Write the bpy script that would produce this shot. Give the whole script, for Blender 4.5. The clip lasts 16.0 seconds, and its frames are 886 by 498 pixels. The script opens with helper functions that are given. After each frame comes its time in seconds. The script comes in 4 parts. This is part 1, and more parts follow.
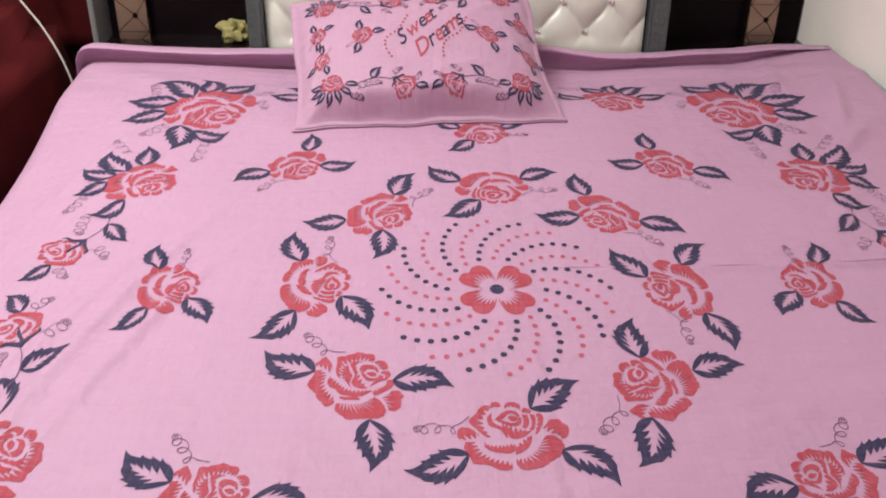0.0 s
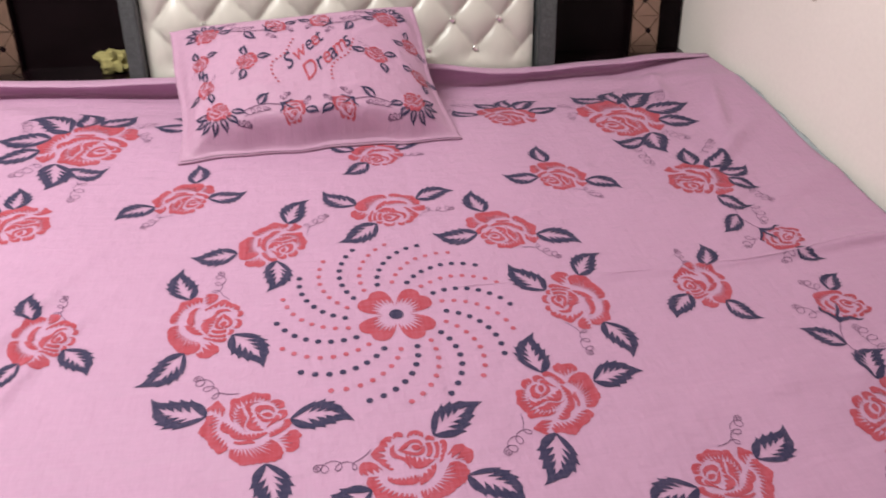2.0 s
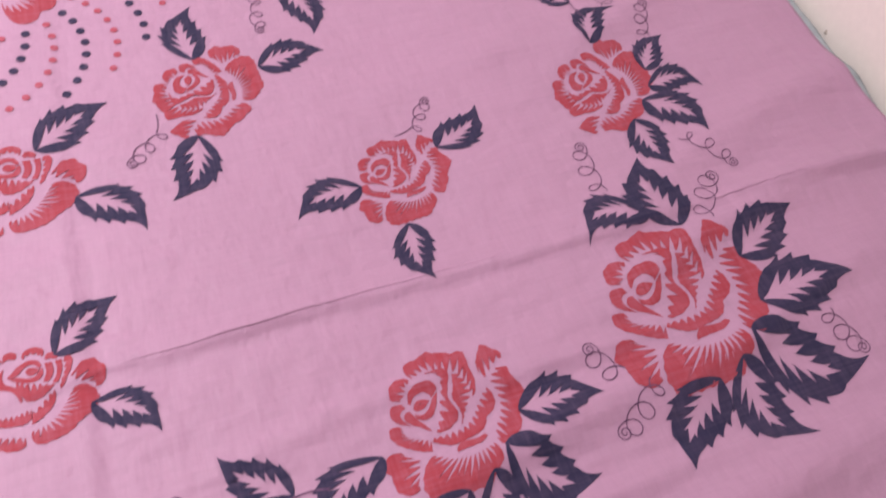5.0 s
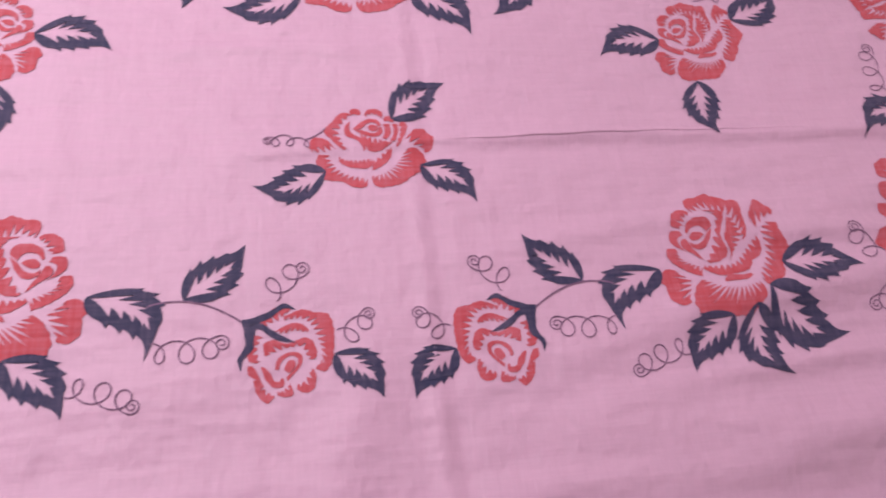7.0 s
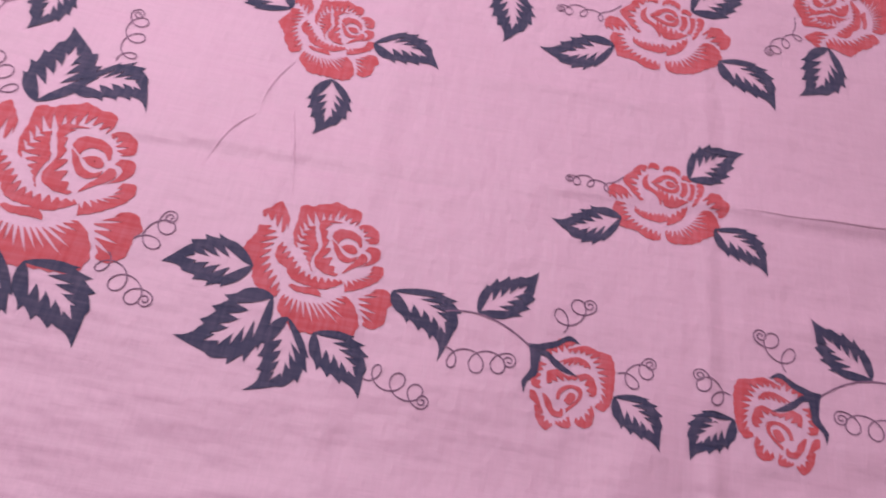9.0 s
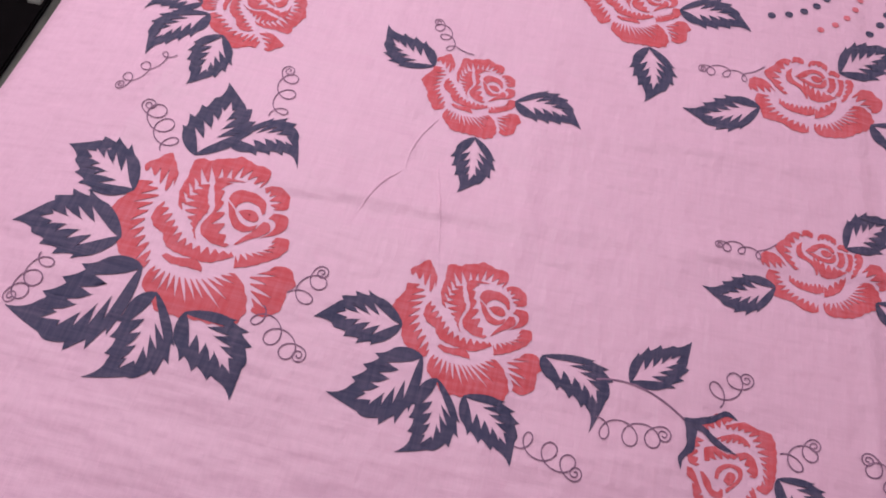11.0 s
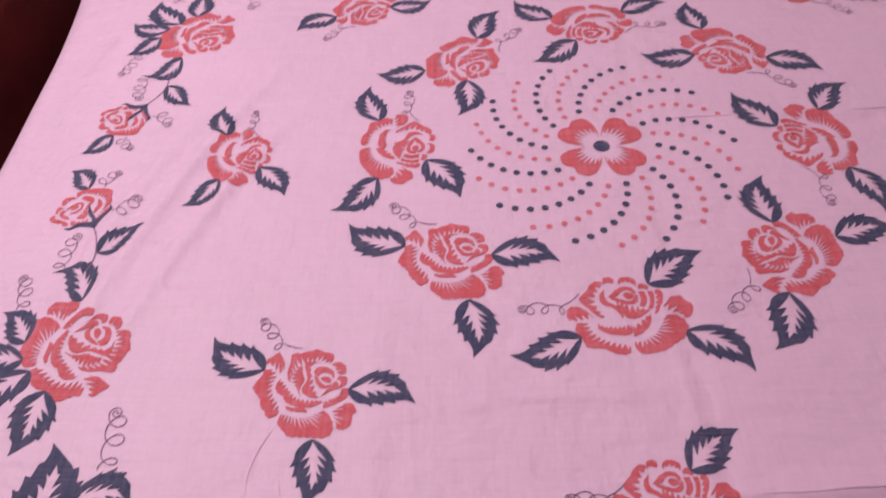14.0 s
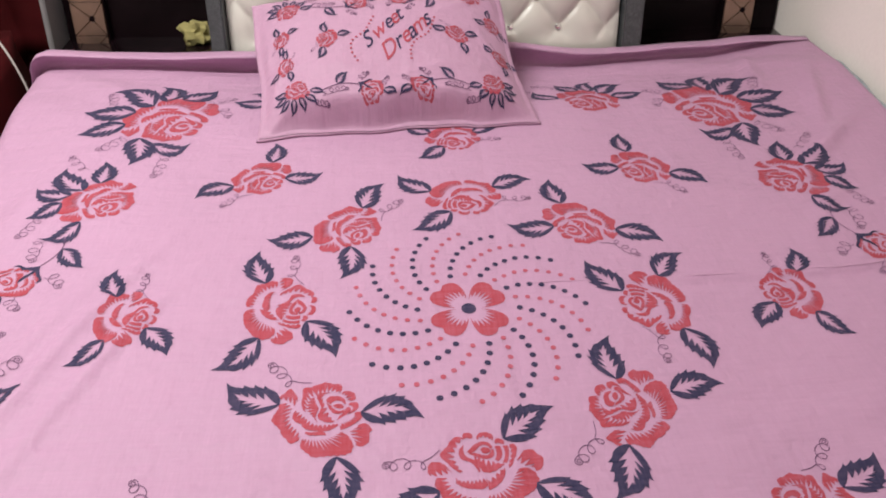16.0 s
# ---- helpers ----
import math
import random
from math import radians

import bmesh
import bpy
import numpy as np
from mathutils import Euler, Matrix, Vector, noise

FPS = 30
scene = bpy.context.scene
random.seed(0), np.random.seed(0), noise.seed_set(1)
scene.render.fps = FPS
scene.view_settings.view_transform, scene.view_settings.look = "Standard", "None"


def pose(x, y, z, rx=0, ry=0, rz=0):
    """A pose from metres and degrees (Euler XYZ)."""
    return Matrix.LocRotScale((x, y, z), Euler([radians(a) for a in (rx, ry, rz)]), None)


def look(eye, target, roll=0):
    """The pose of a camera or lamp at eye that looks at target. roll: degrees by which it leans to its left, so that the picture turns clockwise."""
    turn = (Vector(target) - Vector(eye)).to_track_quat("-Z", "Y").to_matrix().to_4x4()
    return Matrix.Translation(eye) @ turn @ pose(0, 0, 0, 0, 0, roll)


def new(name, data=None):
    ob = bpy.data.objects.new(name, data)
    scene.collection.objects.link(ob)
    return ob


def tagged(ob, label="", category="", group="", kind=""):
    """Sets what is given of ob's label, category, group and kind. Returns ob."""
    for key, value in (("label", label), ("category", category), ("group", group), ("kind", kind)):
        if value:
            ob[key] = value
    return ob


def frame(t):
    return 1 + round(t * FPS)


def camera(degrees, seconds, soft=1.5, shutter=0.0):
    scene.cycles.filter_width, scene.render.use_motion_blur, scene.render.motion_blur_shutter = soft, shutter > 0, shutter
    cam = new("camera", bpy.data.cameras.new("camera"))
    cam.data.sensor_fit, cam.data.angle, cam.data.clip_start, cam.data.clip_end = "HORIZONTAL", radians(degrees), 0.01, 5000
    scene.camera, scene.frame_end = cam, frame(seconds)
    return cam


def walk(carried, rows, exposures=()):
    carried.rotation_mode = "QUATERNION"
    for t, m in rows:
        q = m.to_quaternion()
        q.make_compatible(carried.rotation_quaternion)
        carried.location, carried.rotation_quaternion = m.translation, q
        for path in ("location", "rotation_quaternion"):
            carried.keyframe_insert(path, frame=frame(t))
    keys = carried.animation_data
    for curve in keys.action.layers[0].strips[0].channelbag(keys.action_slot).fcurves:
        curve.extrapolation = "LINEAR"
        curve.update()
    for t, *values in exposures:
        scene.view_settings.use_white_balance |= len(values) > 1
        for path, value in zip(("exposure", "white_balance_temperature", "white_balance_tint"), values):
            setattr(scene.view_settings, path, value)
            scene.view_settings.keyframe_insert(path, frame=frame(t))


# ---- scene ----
cam = camera(62.89, 16.0, soft=1.85, shutter=0.4)
PATH = [
    (0, (-0.1556, -0.9377, 1.3022), (-0.0514, 0.6512, 0.0920), 1.74),
    (0.5, (-0.1364, -0.9386, 1.3086), (0.0051, 0.6836, 0.1474), 1.44),
    (1, (-0.1269, -0.9426, 1.3086), (0.0493, 0.6904, 0.1675), 1.45),
    (1.5, (-0.1233, -0.9339, 1.3054), (0.1083, 0.6867, 0.1564), 1.77),
    (2, (-0.1096, -0.9158, 1.2994), (0.2118, 0.6762, 0.1323), 2.32),
    (2.5, (-0.0474, -0.8833, 1.2946), (0.3902, 0.6508, 0.0884), 3.11),
    (3, (0.0728, -0.8307, 1.2877), (0.6091, 0.6033, 0.0008), 3.79),
    (3.5, (0.1916, -0.8191, 1.2661), (0.7957, 0.4753, -0.1338), 4.91),
    (3.7, (0.2271, -0.8188, 1.2516), (0.8425, 0.4058, -0.2051), 5.59),
    (5.8, (0.1229, -0.8750, 1.1683), (0.5943, -0.1305, -0.6271), 19.33),
    (6, (0.0854, -0.8826, 1.1719), (0.5419, -0.1553, -0.6344), 20.70),
    (6.5, (0.0105, -0.9156, 1.1697), (0.3993, -0.1891, -0.6526), 20.71),
    (7, (-0.0551, -0.9380, 1.1686), (0.2601, -0.1842, -0.6569), 18.78),
    (7.5, (-0.1036, -0.9450, 1.1656), (0.1336, -0.1596, -0.6583), 16.39),
    (8, (-0.1530, -0.9493, 1.1648), (0.0090, -0.1408, -0.6573), 14.54),
    (8.5, (-0.1923, -0.9560, 1.1694), (-0.1214, -0.1175, -0.6450), 11.63),
    (9, (-0.2303, -0.9606, 1.1615), (-0.2338, -0.0945, -0.6413), 9.86),
    (9.5, (-0.2768, -0.9508, 1.1684), (-0.3563, -0.0592, -0.6201), 7.75),
    (9.7, (-0.2957, -0.9509, 1.1690), (-0.4046, -0.0526, -0.6146), 6.80),
    (11.8, (-0.3247, -0.9485, 1.1627), (-0.5221, -0.0076, -0.5910), -0.40),
    (12, (-0.3228, -0.9357, 1.1707), (-0.5214, 0.0200, -0.5749), -1.59),
    (12.5, (-0.2897, -0.8957, 1.1912), (-0.4805, 0.1236, -0.5190), -4.03),
    (13, (-0.2492, -0.8602, 1.2024), (-0.4192, 0.2343, -0.4628), -5.90),
    (13.5, (-0.2249, -0.8342, 1.2246), (-0.3536, 0.3564, -0.3773), -6.03),
    (14, (-0.2025, -0.8196, 1.2474), (-0.2791, 0.4685, -0.2807), -4.88),
    (14.5, (-0.1817, -0.8181, 1.2667), (-0.2001, 0.5640, -0.1789), -3.07),
    (15, (-0.1634, -0.8277, 1.2885), (-0.1253, 0.6361, -0.0737), -1.34),
    (15.5, (-0.1401, -0.8521, 1.3130), (-0.0431, 0.6698, 0.0190), 0.21),
    (16, (-0.1240, -0.8666, 1.3254), (0.0184, 0.6880, 0.0753), 1.14),
]
EXPOSURES = ((0, -0.13, 6500, 4), (0.5, -0.18, 6500, 4), (1, -0.12, 6500, 3), (2.5, -0.17, 6500, 9), (3.7, -0.13, 6500, 14), (6, 0.03, 6500, 18), (7, 0.04, 6500, 11), (8, -0.12, 6500, 10), (9.5, -0.15, 6500, 10), (12, -0.13, 6500, 2), (13.5, -0.16, 6500, 1), (15, -0.23, 6500, 9), (16, -0.18, 6500, 6))
walk(cam, [(t, look(eye, target, roll)) for t, eye, target, roll in PATH], EXPOSURES)

from mathutils.geometry import tessellate_polygon

# ---- light and exposure ----
world = bpy.data.worlds.new("room_world")
scene.world = world
world.use_nodes = True
world.node_tree.nodes["Background"].inputs[0].default_value = (0.9, 0.93, 1.0, 1)
world.node_tree.nodes["Background"].inputs[1].default_value = 0.05


def area_lamp(name, at, target, size_x, size_y, watts, colour):
    data = bpy.data.lights.new(name, "AREA")
    data.shape, data.size, data.size_y, data.energy, data.color = "RECTANGLE", size_x, size_y, watts, colour
    lamp = new(name, data)
    lamp.matrix_world = look(at, target)
    return lamp


LAMP_AT = Vector((-1.05, 0.16, 2.72))
area_lamp("tube_light_glow", LAMP_AT + Vector((0, 0, -0.075)), LAMP_AT + Vector((0, 0, -1)), 1.15, 0.16, 74, (1.0, 0.975, 0.945))


# ---- materials ----
def material(name, colour, rough=0.6, metal=0.0, vary=0.12, scale=6.0, bump=0.0, bump_scale=200.0, coat=0.0, sheen=0.0, fine=0.0, fine_scale=300.0, spec=0.5):
    """A plain surface with two scales of variation in its colour, and a fine relief."""
    m = bpy.data.materials.new(name)
    m.use_nodes = True
    nodes, links = m.node_tree.nodes, m.node_tree.links
    shader = nodes["Principled BSDF"]
    shader.inputs["Roughness"].default_value = rough
    shader.inputs["Metallic"].default_value = metal
    shader.inputs["Coat Weight"].default_value = coat
    shader.inputs["Sheen Weight"].default_value = sheen
    shader.inputs["Specular IOR Level"].default_value = spec
    place = nodes.new("ShaderNodeTexCoord")
    big = nodes.new("ShaderNodeTexNoise")
    big.inputs["Scale"].default_value, big.inputs["Detail"].default_value = scale, 5
    links.new(place.outputs["Object"], big.inputs["Vector"])
    ramp = nodes.new("ShaderNodeMapRange")
    ramp.inputs["From Min"].default_value, ramp.inputs["From Max"].default_value = 0.25, 0.75
    ramp.inputs["To Min"].default_value, ramp.inputs["To Max"].default_value = 1 - vary, 1 + vary
    links.new(big.outputs["Fac"], ramp.inputs["Value"])
    small = nodes.new("ShaderNodeTexNoise")
    small.inputs["Scale"].default_value, small.inputs["Detail"].default_value = fine_scale, 2
    links.new(place.outputs["Object"], small.inputs["Vector"])
    ramp2 = nodes.new("ShaderNodeMapRange")
    ramp2.inputs["From Min"].default_value, ramp2.inputs["From Max"].default_value = 0.25, 0.75
    ramp2.inputs["To Min"].default_value, ramp2.inputs["To Max"].default_value = 1 - fine, 1 + fine
    links.new(small.outputs["Fac"], ramp2.inputs["Value"])
    both = nodes.new("ShaderNodeMath")
    both.operation = "MULTIPLY"
    links.new(ramp.outputs["Result"], both.inputs[0])
    links.new(ramp2.outputs["Result"], both.inputs[1])
    tint = nodes.new("ShaderNodeVectorMath")
    tint.operation = "SCALE"
    tint.inputs[0].default_value = colour
    links.new(both.outputs["Value"], tint.inputs["Scale"])
    links.new(tint.outputs["Vector"], shader.inputs["Base Color"])
    if bump:
        relief = nodes.new("ShaderNodeTexNoise")
        relief.inputs["Scale"].default_value, relief.inputs["Detail"].default_value = bump_scale, 3
        links.new(place.outputs["Object"], relief.inputs["Vector"])
        push = nodes.new("ShaderNodeBump")
        push.inputs["Strength"].default_value, push.inputs["Distance"].default_value = bump, 0.002
        links.new(relief.outputs["Fac"], push.inputs["Height"])
        links.new(push.outputs["Normal"], shader.inputs["Normal"])
    return m


def cloth(name, colour, vary=0.05, fade=0.0, fade_to=(0.487, 0.295, 0.433), relief=0.22, gloss=0.18):
    """Plain-woven cotton: crossed threads in colour and relief, slubs, soft stains; fade: how far a print lets the ground show."""
    m = bpy.data.materials.new(name)
    m.use_nodes = True
    nodes, links = m.node_tree.nodes, m.node_tree.links
    shader = nodes["Principled BSDF"]
    shader.inputs["Roughness"].default_value = 0.80 - 0.5 * gloss
    shader.inputs["Specular IOR Level"].default_value = gloss
    shader.inputs["Sheen Weight"].default_value = 0.08
    place = nodes.new("ShaderNodeTexCoord")

    def threads(sx, sy):
        stretch = nodes.new("ShaderNodeMapping")
        stretch.inputs["Scale"].default_value = (sx, sy, 1)
        links.new(place.outputs["Object"], stretch.inputs["Vector"])
        grain = nodes.new("ShaderNodeTexNoise")
        grain.inputs["Scale"].default_value, grain.inputs["Detail"].default_value = 1.0, 2
        links.new(stretch.outputs["Vector"], grain.inputs["Vector"])
        return grain.outputs["Fac"]

    def math_node(kind, a, b):
        n = nodes.new("ShaderNodeMath")
        n.operation = kind
        for k, value in ((0, a), (1, b)):
            if isinstance(value, float):
                n.inputs[k].default_value = value
            else:
                links.new(value, n.inputs[k])
        return n.outputs["Value"]

    weave = math_node("ADD", threads(60, 1400), threads(1400, 60))
    slub = math_node("ADD", threads(9, 320), threads(320, 9))
    cloud = nodes.new("ShaderNodeTexNoise")
    cloud.inputs["Scale"].default_value, cloud.inputs["Detail"].default_value = 3.5, 4
    links.new(place.outputs["Object"], cloud.inputs["Vector"])
    tone = math_node("ADD", math_node("MULTIPLY", weave, 0.12), math_node("MULTIPLY", slub, 0.07))
    tone = math_node("ADD", tone, math_node("MULTIPLY", cloud.outputs["Fac"], 2 * vary))
    tone = math_node("ADD", tone, 1.0 - 0.19 - vary)
    tint = nodes.new("ShaderNodeVectorMath")
    tint.operation = "SCALE"
    links.new(tone, tint.inputs["Scale"])
    if fade:
        worn = nodes.new("ShaderNodeMapRange")
        worn.inputs["From Min"].default_value, worn.inputs["From Max"].default_value = 0.8, 1.5
        worn.inputs["To Min"].default_value, worn.inputs["To Max"].default_value = 0.0, fade
        links.new(slub, worn.inputs["Value"])
        mix = nodes.new("ShaderNodeMix")
        mix.data_type = "RGBA"
        links.new(worn.outputs["Result"], mix.inputs["Factor"])
        mix.inputs["A"].default_value, mix.inputs["B"].default_value = (*colour, 1), (*fade_to, 1)
        links.new(mix.outputs["Result"], tint.inputs[0])
    else:
        tint.inputs[0].default_value = colour
    links.new(tint.outputs["Vector"], shader.inputs["Base Color"])
    push = nodes.new("ShaderNodeBump")
    push.inputs["Strength"].default_value, push.inputs["Distance"].default_value = relief, 0.0008
    links.new(math_node("ADD", weave, slub), push.inputs["Height"])
    soft_folds = math_node("ADD", threads(9, 26), math_node("MULTIPLY", threads(48, 30), 0.45))
    drape = nodes.new("ShaderNodeBump")
    drape.inputs["Strength"].default_value, drape.inputs["Distance"].default_value = 0.85, 0.008
    links.new(soft_folds, drape.inputs["Height"])
    links.new(drape.outputs["Normal"], push.inputs["Normal"])
    links.new(push.outputs["Normal"], shader.inputs["Normal"])
    return m


PINK = cloth("pink_cotton", (0.472, 0.266, 0.408), gloss=0.42)
PILLOW_PINK = cloth("pillow_pink_cotton", (0.458, 0.258, 0.384), gloss=0.42)
RED = cloth("rose_red_print", (0.375, 0.050, 0.074), vary=0.08, fade=0.22)
NAVY = cloth("navy_print", (0.029, 0.026, 0.070), vary=0.08, fade=0.10)
LINE = cloth("thin_line_print", (0.13, 0.06, 0.13), vary=0.1, fade=0.3)
ROSE_DOT = cloth("pink_dot_print", (0.42, 0.075, 0.115), vary=0.1, fade=0.3)
WALL_PAINT = material("cream_wall_paint", (0.86, 0.795, 0.76), 0.75, vary=0.04, scale=2.5, bump=0.12, bump_scale=60, fine=0.02, fine_scale=90)
PLASTER = material("bare_plaster", (0.56, 0.50, 0.455), 0.9, vary=0.2, scale=40)
CEILING_PAINT = material("white_ceiling_paint", (0.8, 0.79, 0.77), 0.85, vary=0.03, bump=0.1, bump_scale=80)
FLOOR_TILE = material("grey_floor_tile", (0.06, 0.057, 0.06), 0.35, vary=0.35, scale=14, fine=0.15)
MAT_BLACK = material("black_mat_pile", (0.003, 0.002, 0.003), 0.95, vary=0.3, scale=30, bump=0.3, bump_scale=400, spec=0.05)
DARK_BROWN = material("dark_brown_floor_tone", (0.010, 0.006, 0.005), 0.95, vary=0.4, scale=22, bump=0.3, bump_scale=400, spec=0.05)
MAT_GREY = material("light_grey_mat_weave", (0.09, 0.085, 0.09), 0.9, vary=0.2, scale=40)
DARK_WOOD = material("dark_wenge_laminate", (0.006, 0.003, 0.004), 0.34, vary=0.3, scale=12, spec=0.06)
SHELF_GLOSS = material("black_gloss_shelf", (0.006, 0.003, 0.004), 0.09, vary=0.3, scale=12, spec=0.5)
LEATHER = material("pearl_white_leatherette", (0.61, 0.58, 0.53), 0.32, vary=0.05, scale=8, bump=0.12, bump_scale=420, coat=0.15)
GLITTER = material("grey_glitter_laminate", (0.075, 0.08, 0.085), 0.42, metal=0.25, vary=0.25, scale=70, fine=0.45, fine_scale=420, bump=0.2, bump_scale=380)
GREY_LAMINATE = material("grey_laminate", (0.17, 0.16, 0.165), 0.5, vary=0.1, scale=9)
COPPER = material("copper_mosaic_mirror", (0.27, 0.175, 0.135), 0.25, metal=0.7, vary=0.15, scale=14)
CRYSTAL = material("crystal_button", (0.80, 0.78, 0.76), 0.08, metal=0.85, vary=0.1)
MAROON = material("maroon_velvet", (0.075, 0.008, 0.010), 0.9, vary=0.25, scale=7, bump=0.3, bump_scale=260, spec=0.08)
CABLE_WHITE = material("white_cable_sheath", (0.62, 0.58, 0.55), 0.45, vary=0.05)
DUSTER = material("olive_duster_cloth", (0.30, 0.26, 0.10), 0.9, vary=0.2, scale=30, bump=0.5, bump_scale=500)
GREYBLUE = material("grey_blue_ticking", (0.36, 0.42, 0.45), 0.85, vary=0.25, scale=35, bump=0.4, bump_scale=300)
MATTRESS_CLOTH = material("mattress_ticking", (0.42, 0.38, 0.36), 0.9, vary=0.1, scale=10)
LAMP_GLASS = bpy.data.materials.new("lit_lamp_diffuser")
LAMP_GLASS.use_nodes = True
LAMP_GLASS.node_tree.nodes["Principled BSDF"].inputs["Emission Color"].default_value = (1, 0.97, 0.93, 1)
LAMP_GLASS.node_tree.nodes["Principled BSDF"].inputs["Emission Strength"].default_value = 3.0


# ---- building helpers ----
def thing(name, label, category, at=(0, 0, 0), group="", kind=""):
    ob = new(name)
    ob.location = at
    ob.empty_display_size = 0.05
    return tagged(ob, label, category, group, kind)


def part(name, bm, mat, parent=None, label="", smooth=False):
    """Links a bmesh as one mesh object under a thing or part."""
    mesh = bpy.data.meshes.new(name)
    bm.to_mesh(mesh)
    bm.free()
    mesh.materials.append(mat)
    if smooth:
        mesh.polygons.foreach_set("use_smooth", [True] * len(mesh.polygons))
    ob = new(name, mesh)
    if parent:
        ob.parent = parent
    return tagged(ob, label)


def from_arrays(name, verts, faces, mat, parent=None, label="", smooth=True):
    mesh = bpy.data.meshes.new(name)
    mesh.from_pydata([tuple(v) for v in verts], [], faces)
    mesh.materials.append(mat)
    if smooth:
        mesh.polygons.foreach_set("use_smooth", [True] * len(mesh.polygons))
    ob = new(name, mesh)
    if parent:
        ob.parent = parent
    return tagged(ob, label)


def box(x0, x1, y0, y1, z0, z1, bevel=0.003, lean=None):
    bm = bmesh.new()
    bmesh.ops.create_cube(bm, size=1)
    for v in bm.verts:
        v.co = Vector((x0 if v.co.x < 0 else x1, y0 if v.co.y < 0 else y1, z0 if v.co.z < 0 else z1))
    if bevel:
        bmesh.ops.bevel(bm, geom=bm.edges[:], offset=bevel, segments=2, affect="EDGES")
    if lean:
        bmesh.ops.transform(bm, matrix=lean, verts=bm.verts[:])
    return bm


def slab(name, x0, x1, y0, y1, z0, z1, mat, label, category):
    ob = part(name, box(x0, x1, y0, y1, z0, z1, 0), mat)
    return tagged(ob, label, category, kind="structure")


def tube(points, radius, sides=8):
    """A round cable along points."""
    bm = bmesh.new()
    rings = []
    pts = [Vector(p) for p in points]
    for i, p in enumerate(pts):
        way = (pts[min(i + 1, len(pts) - 1)] - pts[max(i - 1, 0)]).normalized()
        side = way.cross(Vector((0.3, 1, 0.2))).normalized()
        up = way.cross(side)
        rings.append([bm.verts.new(p + radius * (side * math.cos(a) + up * math.sin(a))) for a in (2 * math.pi * k / sides for k in range(sides))])
    for a, b in zip(rings, rings[1:]):
        for k in range(sides):
            bm.faces.new((a[k], a[(k + 1) % sides], b[(k + 1) % sides], b[k]))
    bm.faces.new(rings[0][::-1])
    bm.faces.new(rings[-1])
    return bm


def smooth_step(t):
    t = np.clip(t, 0, 1)
    return t * t * (3 - 2 * t)


# ---- the room ----
WALL_X = 1.045
slab("floor", -2.9, WALL_X + 0.12, -2.9, 1.62, -0.08, 0, FLOOR_TILE, "grey mottled floor tiles under the bed", "floor")
slab("ceiling", -2.9, WALL_X + 0.12, -2.9, 1.62, 2.72, 2.8, CEILING_PAINT, "plain white painted ceiling", "ceiling")
wall_east = slab("wall_east", WALL_X, WALL_X + 0.12, -2.9, 1.5, 0, 2.72, WALL_PAINT, "cream painted wall with small chips", "wall")
slab("wall_north", -2.9, WALL_X + 0.12, 1.5, 1.62, 0, 2.72, WALL_PAINT, "cream painted wall behind the headboard", "wall")
slab("wall_west", -2.9, -2.78, -2.78, 1.5, 0, 2.72, WALL_PAINT, "plain cream painted wall", "wall")
slab("wall_south", -2.9, WALL_X, -2.9, -2.78, 0, 2.72, WALL_PAINT, "plain cream painted wall", "wall")

# chipped spots in the paint, each a shallow irregular scab of bare plaster
chip_rng = random.Random(4)
for y, z, size in ((0.045, 0.750, 0.011), (0.081, 0.754, 0.004), (0.599, 0.821, 0.010), (0.56, 0.845, 0.006), (-0.328, 0.522, 0.004)):
    bm = bmesh.new()
    rim = [bm.verts.new((WALL_X - 0.001, y + size * (1.3 if k % 3 else 0.7) * math.cos(k * 0.7) * chip_rng.uniform(0.5, 1.0), z + size * math.sin(k * 0.7) * chip_rng.uniform(0.3, 1.0))) for k in range(9)]
    top = bm.verts.new((WALL_X - 0.004, y, z))
    for a, b in zip(rim, rim[1:] + rim[:1]):
        bm.faces.new((a, b, top))
    part("paint_chip", bm, PLASTER, wall_east, "chipped paint showing plaster")

# tube light under the ceiling that lights the room
light = thing("tube_light", "long white tube light under the ceiling, lit", "tube light", LAMP_AT)
part("batten", box(-0.62, 0.62, -0.03, 0.03, -0.035, 0.0, 0.004), CEILING_PAINT, light)
part("tube", tube([(-0.6 + 0.1 * k, 0, -0.055) for k in range(13)], 0.013), LAMP_GLASS, light, "glowing white tube", smooth=True)
for x in (-0.6, 0.6):
    part("end_cap", box(x - 0.012, x + 0.012, -0.018, 0.018, -0.07, -0.03, 0.003), CEILING_PAINT, light)

# ---- the bed ----
BED_L, BED_R, FOOT, HEAD = -0.945, 0.99, -1.0, 0.93
bed = thing("bed", "wide dark wooden bed with a low box base", "bed", (0, 0, 0))
for x in (BED_L + 0.06, BED_R - 0.12):
    for y in (FOOT + 0.05, HEAD - 0.1):
        part("leg", box(x, x + 0.06, y, y + 0.06, 0, 0.12), DARK_WOOD, bed)
part("side_rail", box(BED_L + 0.03, BED_L + 0.06, FOOT + 0.05, HEAD, 0.12, 0.30), DARK_WOOD, bed)
part("side_rail", box(BED_R - 0.06, BED_R - 0.03, FOOT + 0.05, HEAD, 0.12, 0.30), DARK_WOOD, bed)
part("foot_rail", box(BED_L + 0.03, BED_R - 0.03, FOOT + 0.02, FOOT + 0.05, 0.12, 0.30), DARK_WOOD, bed)
part("slat_deck", box(BED_L + 0.06, BED_R - 0.06, FOOT + 0.05, HEAD, 0.26, 0.30), DARK_WOOD, bed)
